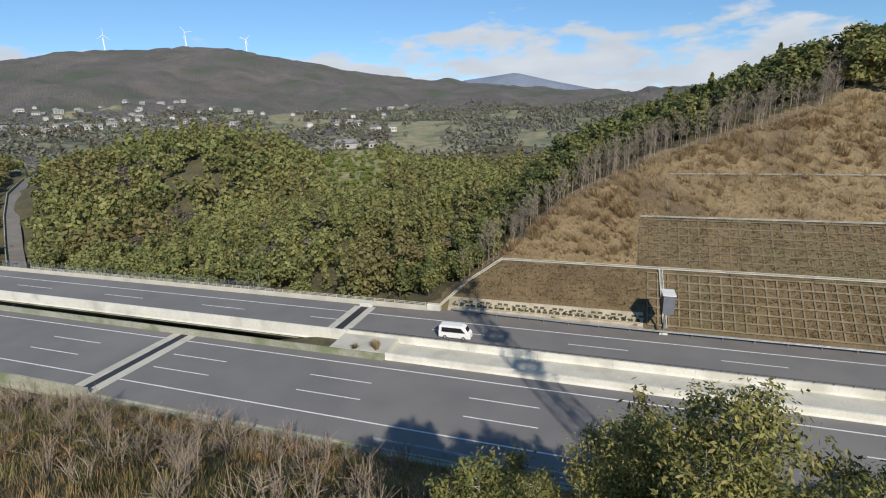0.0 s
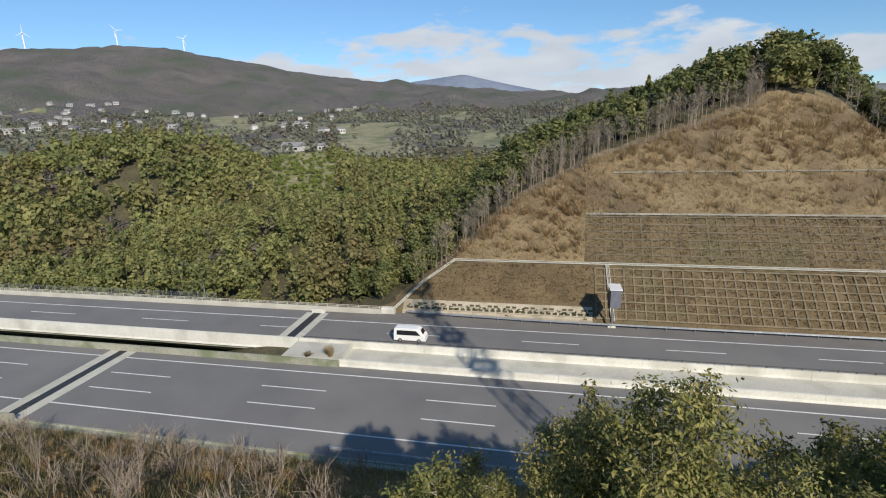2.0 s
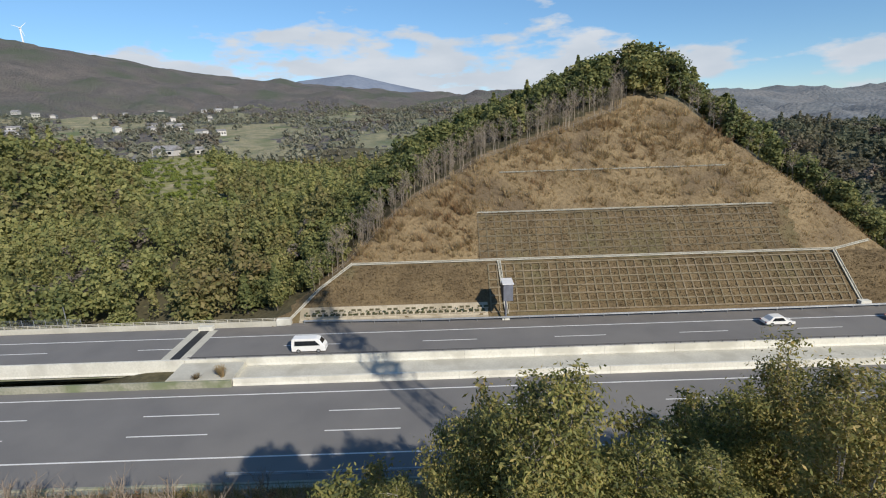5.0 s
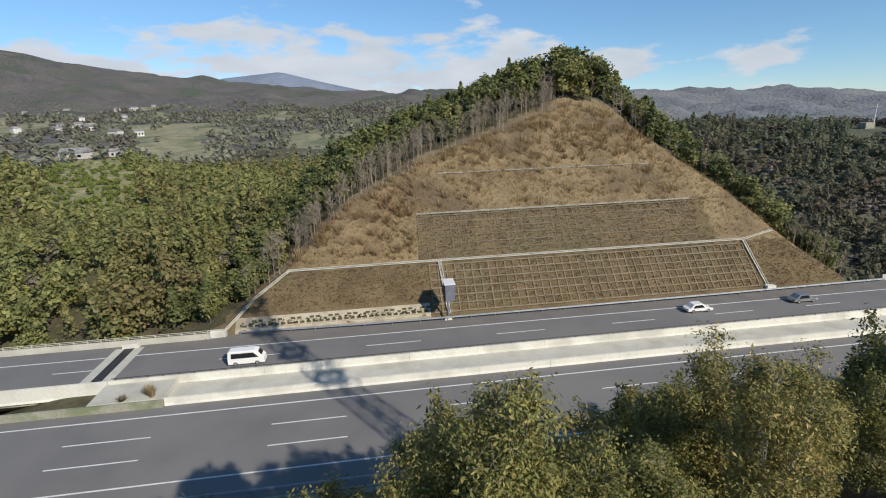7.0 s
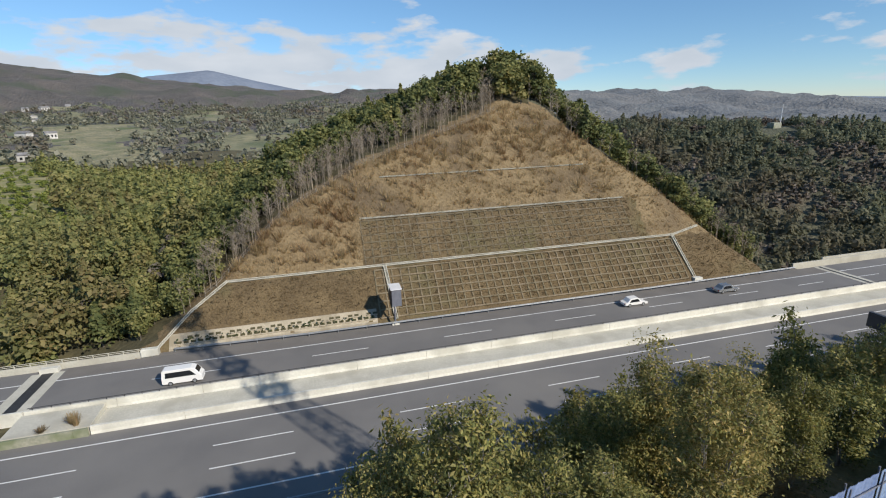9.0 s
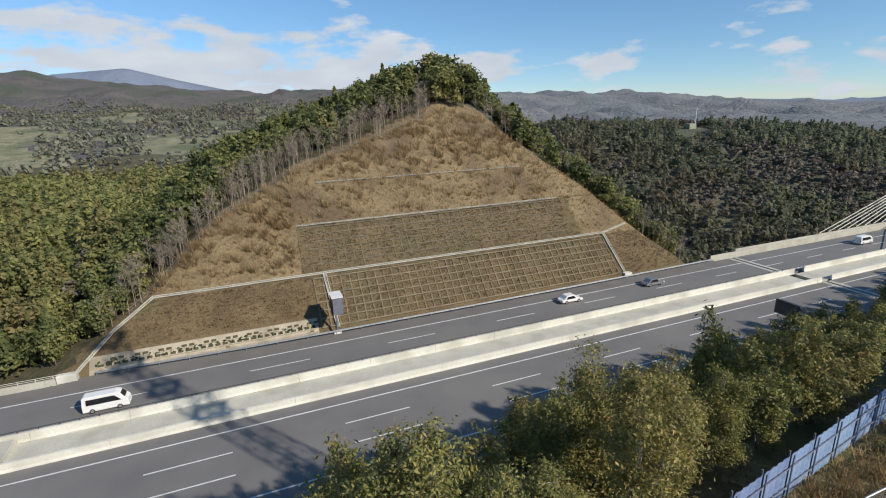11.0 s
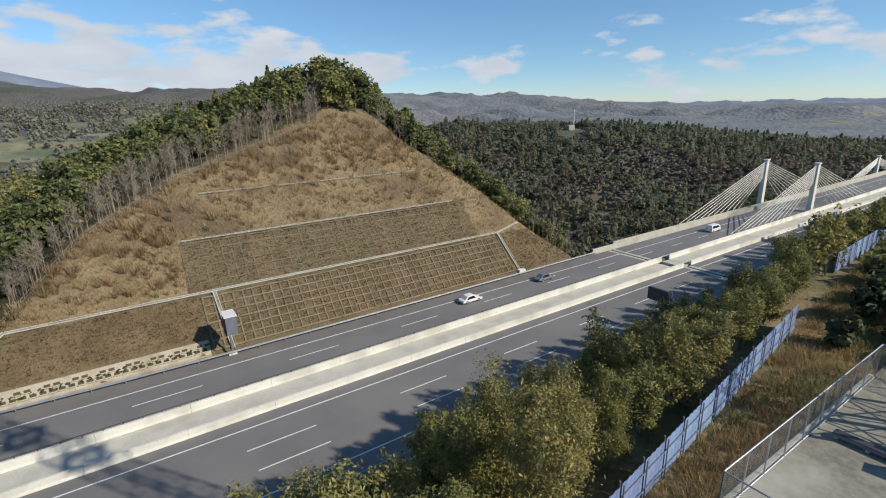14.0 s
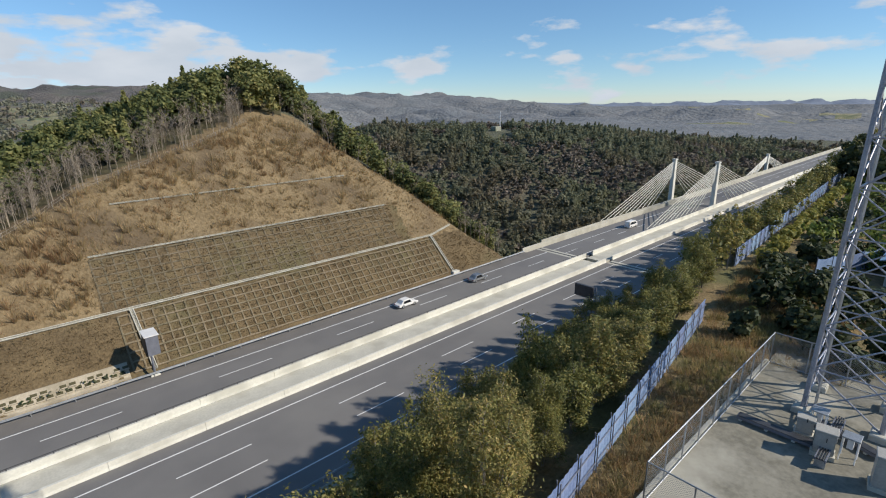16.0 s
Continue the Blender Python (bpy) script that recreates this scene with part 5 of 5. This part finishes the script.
def twig_shrub(i):
    rg = np.random.default_rng(500 + i)
    ob = thing("leafless_shrub", (0, 0, -50), "leafless grey-brown shrub on the grassy bank", "shrub", "shrubs on the near bank")
    s = Shape()
    for k in range(7):
        a = rg.uniform(0, 2 * math.pi)
        b = Vector((math.cos(a) * 0.7, math.sin(a) * 0.7, rg.uniform(1.3, 2.6)))
        s.tube((0, 0, -0.1), b, 0.035, 0.015, 4)
        for j in range(6):
            c = b * rg.uniform(0.4, 0.95)
            s.tube(c, c + Vector((rg.normal(0, 0.4), rg.normal(0, 0.4), rg.uniform(0.3, 0.9))), 0.014, 0.006, 3)
    part("branch", s, M_TWIG, ob)
    return ob


twigs = [twig_shrub(i) for i in range(4)]
for i in range(150):
    x = float(rng.uniform(-62, -2))
    y = float(rng.uniform(14, 37.4))
    if x > -14 and y > 30:
        continue
    place(twigs[i % 4], x, y, float(rng.uniform(0.6, 1.3)))
for i in range(80):
    x, y = float(rng.uniform(-60, -3)), float(rng.uniform(16, 36.5))
    shrub(x, y, float(rng.uniform(0.7, 1.5)), float(rng.uniform(0.7, 1.4)), (M_TAWNY, M_OLIVEG, M_TAWNY, M_BRAMBLE)[i % 4], ("russet bramble bush on the grassy bank", "olive weed clump on the grassy bank")[i % 2], 420, 0.13, "weeds on the near bank")
for o in twigs:
    for c in list(o.children):
        bpy.data.objects.remove(c)
    bpy.data.objects.remove(o)


# ---------- vehicles ----------
def vehicle(name, at, turn, length, width, tall, paint, label, boxy):
    """Body shell from lengthwise sections, glass band, wheels, lamps."""
    ob = thing(name, at, label, "car", "", "", turn)
    L, W, H = length / 2, width / 2, tall
    belt = 0.52 * H
    if boxy:
        prof = [(-L, 0.3), (-L, belt), (-L + 0.1, H * 0.95), (-L + 0.3, H), (L - 1.3, H), (L - 0.75, H * 0.9), (L - 0.2, belt + 0.05), (L, belt * 0.85), (L, 0.3)]
        glass = [(-L + 0.45, belt + 0.06), (-L + 0.5, H * 0.88), (L - 1.35, H * 0.88), (L - 0.62, belt + 0.06)]
    else:
        prof = [(-L, 0.35), (-L, belt * 0.95), (-L + 0.55, belt + 0.08), (-L + 1.1, H * 0.95), (-L + 1.6, H), (0.35, H), (L - 1.35, belt + 0.1), (L - 0.2, belt * 0.82), (L, belt * 0.6), (L, 0.3)]
        glass = [(-L + 0.85, belt + 0.08), (-L + 1.25, H * 0.9), (0.3, H * 0.92), (L - 1.55, belt + 0.1)]
    n = len(prof)
    inset = lambda z: W * (1.0 if z < belt + 0.02 else 1.0 - 0.17 * (z - belt) / (H - belt))
    s = Shape()
    rows = [[(x, sgn * inset(z) * q, z) for x, z in prof] for sgn, q in ((-1, 1.0), (-1, 0.9), (1, 0.9), (1, 1.0))]
    for i, r in enumerate(rows):
        if i in (1, 2):
            rows[i] = [(x + (0.06 if x > 0 else -0.06), y, z + 0.05 if z > belt else z) for x, y, z in r]
    k = len(s.v)
    s.add([p for r in rows for p in r], [(a * n + j, a * n + (j + 1) % n, (a + 1) * n + (j + 1) % n, (a + 1) * n + j) for a in range(3) for j in range(n)] + [tuple(range(n))[::-1], tuple(range(3 * n, 4 * n))])
    part("body", s, paint, ob)
    for sgn in (-1, 1):
        g = Shape()
        g.add([(x, sgn * (inset(z) + 0.012), z) for x, z in glass], [(0, 1, 2, 3) if sgn < 0 else (3, 2, 1, 0)])
        part("side_window", g, M_GLASS, ob, "dark tinted side glass")
    fx = [p for p in prof if p[1] > belt * 0.95 and p[0] > -0.5]
    (xa, za), (xb, zb) = fx[-2], fx[-1]
    g = Shape().add([(xa + 0.085, -W * 0.72, za + 0.03), (xb + 0.05, -W * 0.82, zb + 0.06), (xb + 0.05, W * 0.82, zb + 0.06), (xa + 0.085, W * 0.72, za + 0.03)], [(0, 1, 2, 3)])
    part("windscreen", g, M_GLASS, ob, "dark glass windscreen")
    for wx in (-L * 0.6, L * 0.62):
        for sgn in (-1, 1):
            w = part("wheel", Shape().tube((wx, sgn * (W - 0.18), 0.31), (wx, sgn * (W + 0.01), 0.31), 0.31, n=18), M_RUBBER, ob)
            part("rim", Shape().tube((wx, sgn * (W + 0.01), 0.31), (wx, sgn * (W + 0.025), 0.31), 0.2, n=14), M_STEEL, w)
    for sgn in (-1, 1):
        part("headlight", Shape().box(L - 0.1, L + 0.07, sgn * W * 0.72 - 0.16, sgn * W * 0.72 + 0.16, belt * 0.66, belt * 0.84, 0.02), M_WHITE, ob)
        part("tail_light", Shape().box(-L - 0.075, -L + 0.05, sgn * W * 0.78 - 0.1, sgn * W * 0.78 + 0.1, belt * 0.7, belt * 1.0, 0.02), M_TAIL, ob, "red tail light")
    part("bumper", Shape().box(L - 0.05, L + 0.1, -W * 0.88, W * 0.88, 0.25, 0.48, 0.03), paint, ob)
    return ob


M_TAIL = material("red lamp plastic", (0.25, 0.015, 0.012), (0.32, 0.02, 0.016), 2, 0.3, 0)
vehicle("van", (-20.6, 67.2, 0.012), 0, 4.9, 1.75, 2.15, M_PAINTW, "white passenger van in the far carriageway", True)
vehicle("van", (139.5, 70.6, 0.012), 0, 4.7, 1.75, 2.0, M_PAINTW, "white van driving over the bridge", True)
vehicle("car", (52.5, 70.9, 0.012), 0, 4.5, 1.75, 1.45, M_PAINTW, "white saloon car in the far carriageway", False)
vehicle("car", (72.5, 71.0, 0.012), 0, 4.5, 1.75, 1.45, M_SILVER, "silver saloon car in the far carriageway", False)


# ---------- houses, turbines and masts far away ----------
def house(x, y, w, dpt, h, turn, label, group):
    ob = thing("house", at_ground(x, y, 0.3), label, "house", group, "", turn)
    part("wall", Shape().box(-w / 2, w / 2, -dpt / 2, dpt / 2, 0, h), M_PLASTER, ob)
    e = 0.6
    a, b, r = w / 2 + e, dpt / 2 + e, h + dpt * 0.28
    s = Shape().add([(-a, -b, h - 0.1), (a, -b, h - 0.1), (a, 0, r), (-a, 0, r), (a, b, h - 0.1), (-a, b, h - 0.1)], [(0, 1, 2, 3), (3, 2, 4, 5), (0, 3, 5), (1, 4, 2), (0, 5, 4, 1)])
    part("roof", s, M_ROOF, ob)
    for k in range(3):
        q = part("window", Shape().box(-w / 2 + w * (0.15 + 0.3 * k), -w / 2 + w * (0.3 + 0.3 * k), -dpt / 2 - 0.05, -dpt / 2 + 0.05, h * 0.35, h * 0.7), M_GLASS, ob)


def spot(az, d):
    return d * math.sin(radians(az)), d * math.cos(radians(az))


for az, d, w in ((-16.8, 330, 14), (-17.9, 335, 10), (-33.2, 440, 16), (-31.4, 470, 12), (-40.6, 430, 14), (-39.2, 445, 12), (-41.8, 455, 11), (-28.6, 430, 18), (-25.5, 440, 10)):
    x, y = spot(az, d)
    house(x, y, w, w * 0.6, 5, float(rng.uniform(-30, 30)), "farmhouse with pale walls and a grey roof among trees", "farmhouses beyond the wood")
for i in range(120):
    az = float(rng.choice([-64, -60, -56, -52, -46, -41, -30, -26])) + float(rng.normal(0, 3.0))
    x, y = spot(az, float(rng.uniform(850, 1550)) if az < -35 else float(rng.uniform(720, 1400)))
    house(x, y, float(rng.uniform(9, 17)), float(rng.uniform(7, 10)), float(rng.uniform(4.5, 7)), float(rng.uniform(0, 180)), "village house with a grey tiled roof", "village houses")


def turbine(az, lift):
    x, y = spot(az, 2470)
    ob = thing("wind_turbine", at_ground(x, y, 3), "white three-bladed wind turbine on the mountain ridge", "wind turbine", "wind turbines", "", -az + 20)
    part("mast", Shape().tube((0, 0, 0), (0, 0, 62), 3.2, 2.2, 10), M_WHITE, ob)
    part("nacelle", Shape().box(-2, 2, -4, 5, 61, 65, 0.8), M_WHITE, ob)
    for k in range(3):
        a = radians(90 + 120 * k + lift)
        c, q = math.cos(a), math.sin(a)
        s = Shape().add([(c * 1 - q * 1.2, -5, 63 + q * 1 + c * 1.2), (c * 1 + q * 1.2, -5, 63 + q - c * 1.2), (c * 28 + q * 0.4, -5, 63 + q * 28 - c * 0.4), (c * 28 - q * 0.4, -5, 63 + q * 28 + c * 0.4),
                         (c * 1, -4, 63 + q), (c * 28, -4.6, 63 + q * 28)], [(0, 1, 2, 3), (1, 4, 5, 2), (4, 0, 3, 5)])
        part("blade", s, M_WHITE, ob)


for az, lift in ((-50.2, 0), (-43.4, 40), (-37.9, 75)):
    turbine(az, lift)
x, y = spot(48.4, 455)
mast = thing("radio_mast", at_ground(x, y, 0.5), "pale radio mast and hut on the wooded hilltop", "mast")
part("pole", Shape().tube((0, 0, 0), (0, 0, 17), 0.35, 0.2, 8), M_WHITE, mast)
part("hut", Shape().box(-9, -2, -3, 3, 0, 4.2, 0.3), M_CONCG, mast)

# light mesh fence and a pole on the viaduct parapet
fence = thing("viaduct_screen", (0, 0, 0), "thin grey wire screen on the viaduct parapet", "fence", "", "structure")
post = Shape().tube((0, 0, 0.7), (0, 0, 2.3), 0.04, n=5).mesh("screen_post", M_STEEL)
for k in range(40):
    part("screen_post", post, None, fence).location = (-140 + 2.0 * k, 77.25, 0)
s = Shape()
for k in range(7):
    s.box(-140, -62, 77.24, 77.26, 0.85 + 0.22 * k, 0.875 + 0.22 * k)
part("screen_wires", s, M_STEEL, fence)
pole = thing("utility_pole", (-66, 79.2, -1.5), "slim grey pole behind the viaduct parapet", "pole")
part("shaft", Shape().tube((0, 0, 0), (0, 0, 5.2), 0.1, 0.07, 8), M_STEEL, pole)

# stock fence along the top edge of the cutting
fence = thing("edge_fence", (0, 0, 0), "low weathered fence along the top of the cutting", "fence", "", "structure")
post = Shape().tube((0, 0, -0.2), (0, 0, 1.1), 0.05, n=5).mesh("fence_post", M_PALEBARK)
prev = None
for k in range(36):
    x = -20 + 1.75 * k
    p = Vector(at_ground(x, edge_y(x) + 0.7))
    part("fence_post", post, None, fence).location = p
    if prev:
        for z in (0.5, 0.95):
            part("fence_rail", Shape().tube(prev + Vector((0, 0, z)), p + Vector((0, 0, z)), 0.025, n=4), M_PALEBARK, fence)
    prev = p


# ---------- lane climbing the valley beyond the viaduct ----------
s = Shape()
wall = Shape()
path = [spot(-60.4 + 5.2 * f * f, 150 + 260 * f) for f in (0, 0.12, 0.25, 0.38, 0.5, 0.63, 0.76, 0.88, 1.0)]
for (xa, ya), (xb, yb) in zip(path, path[1:]):
    d = Vector((yb - ya, xa - xb, 0)).normalized() * 2.2
    a, b = Vector(at_ground(xa, ya)) + Vector((0, 0, 0.6)), Vector(at_ground(xb, yb)) + Vector((0, 0, 0.6))
    s.add([a - d, a + d, b + d, b - d, a - d - Vector((0, 0, 1.5)), a + d - Vector((0, 0, 1.5)), b + d - Vector((0, 0, 1.5)), b - d - Vector((0, 0, 1.5))],
          [(0, 1, 2, 3), (0, 4, 5, 1), (2, 6, 7, 3), (1, 5, 6, 2), (3, 7, 4, 0)])
    e = d * 1.12
    wall.add([a - d, a - e, b - e, b - d, a - d + Vector((0, 0, 0.9)), a - e + Vector((0, 0, 0.9)), b - e + Vector((0, 0, 0.9)), b - d + Vector((0, 0, 0.9))],
             [(0, 1, 2, 3), (4, 7, 6, 5), (0, 4, 5, 1), (1, 5, 6, 2), (2, 6, 7, 3), (3, 7, 4, 0)])
lane = setting("valley_lane", s, M_SHOULDER, "narrow grey lane climbing the wooded valley", "lane")
part("lane_wall", wall, M_CONCG, lane, "low pale concrete lane wall")

# ---------- yard details ----------
def cable_duct(a, b, label):
    """A low dark duct on short feet, running straight across the slab."""
    a, b = Vector((*a, 0)), Vector((*b, 0))
    ob = thing("cable_duct", (a.x, a.y, Z), label, "cable duct", "ducts in the yard", "", math.degrees(math.atan2(b.y - a.y, b.x - a.x)))
    L = (b - a).length
    part("duct", Shape().box(0, L, -0.2, 0.2, 0.12, 0.3, 0.02), M_GREY, ob)
    part("cover", Shape().box(0.05, L - 0.05, -0.23, 0.23, 0.302, 0.33, 0.01), M_DARK, ob, "dark duct cover")
    for k in range(int(L / 1.2) + 1):
        part("foot", Shape().box(0.1 + 1.2 * k, 0.25 + 1.2 * k, -0.18, 0.18, 0.0, 0.12), M_CONC, ob)


cable_duct((26.32, 7.05), (26.36, 3.66), "long dark cable duct lying on the yard slab")
cable_duct((28.85, 4.19), (27.57, 1.27), "dark cable duct beside the equipment cabinets")
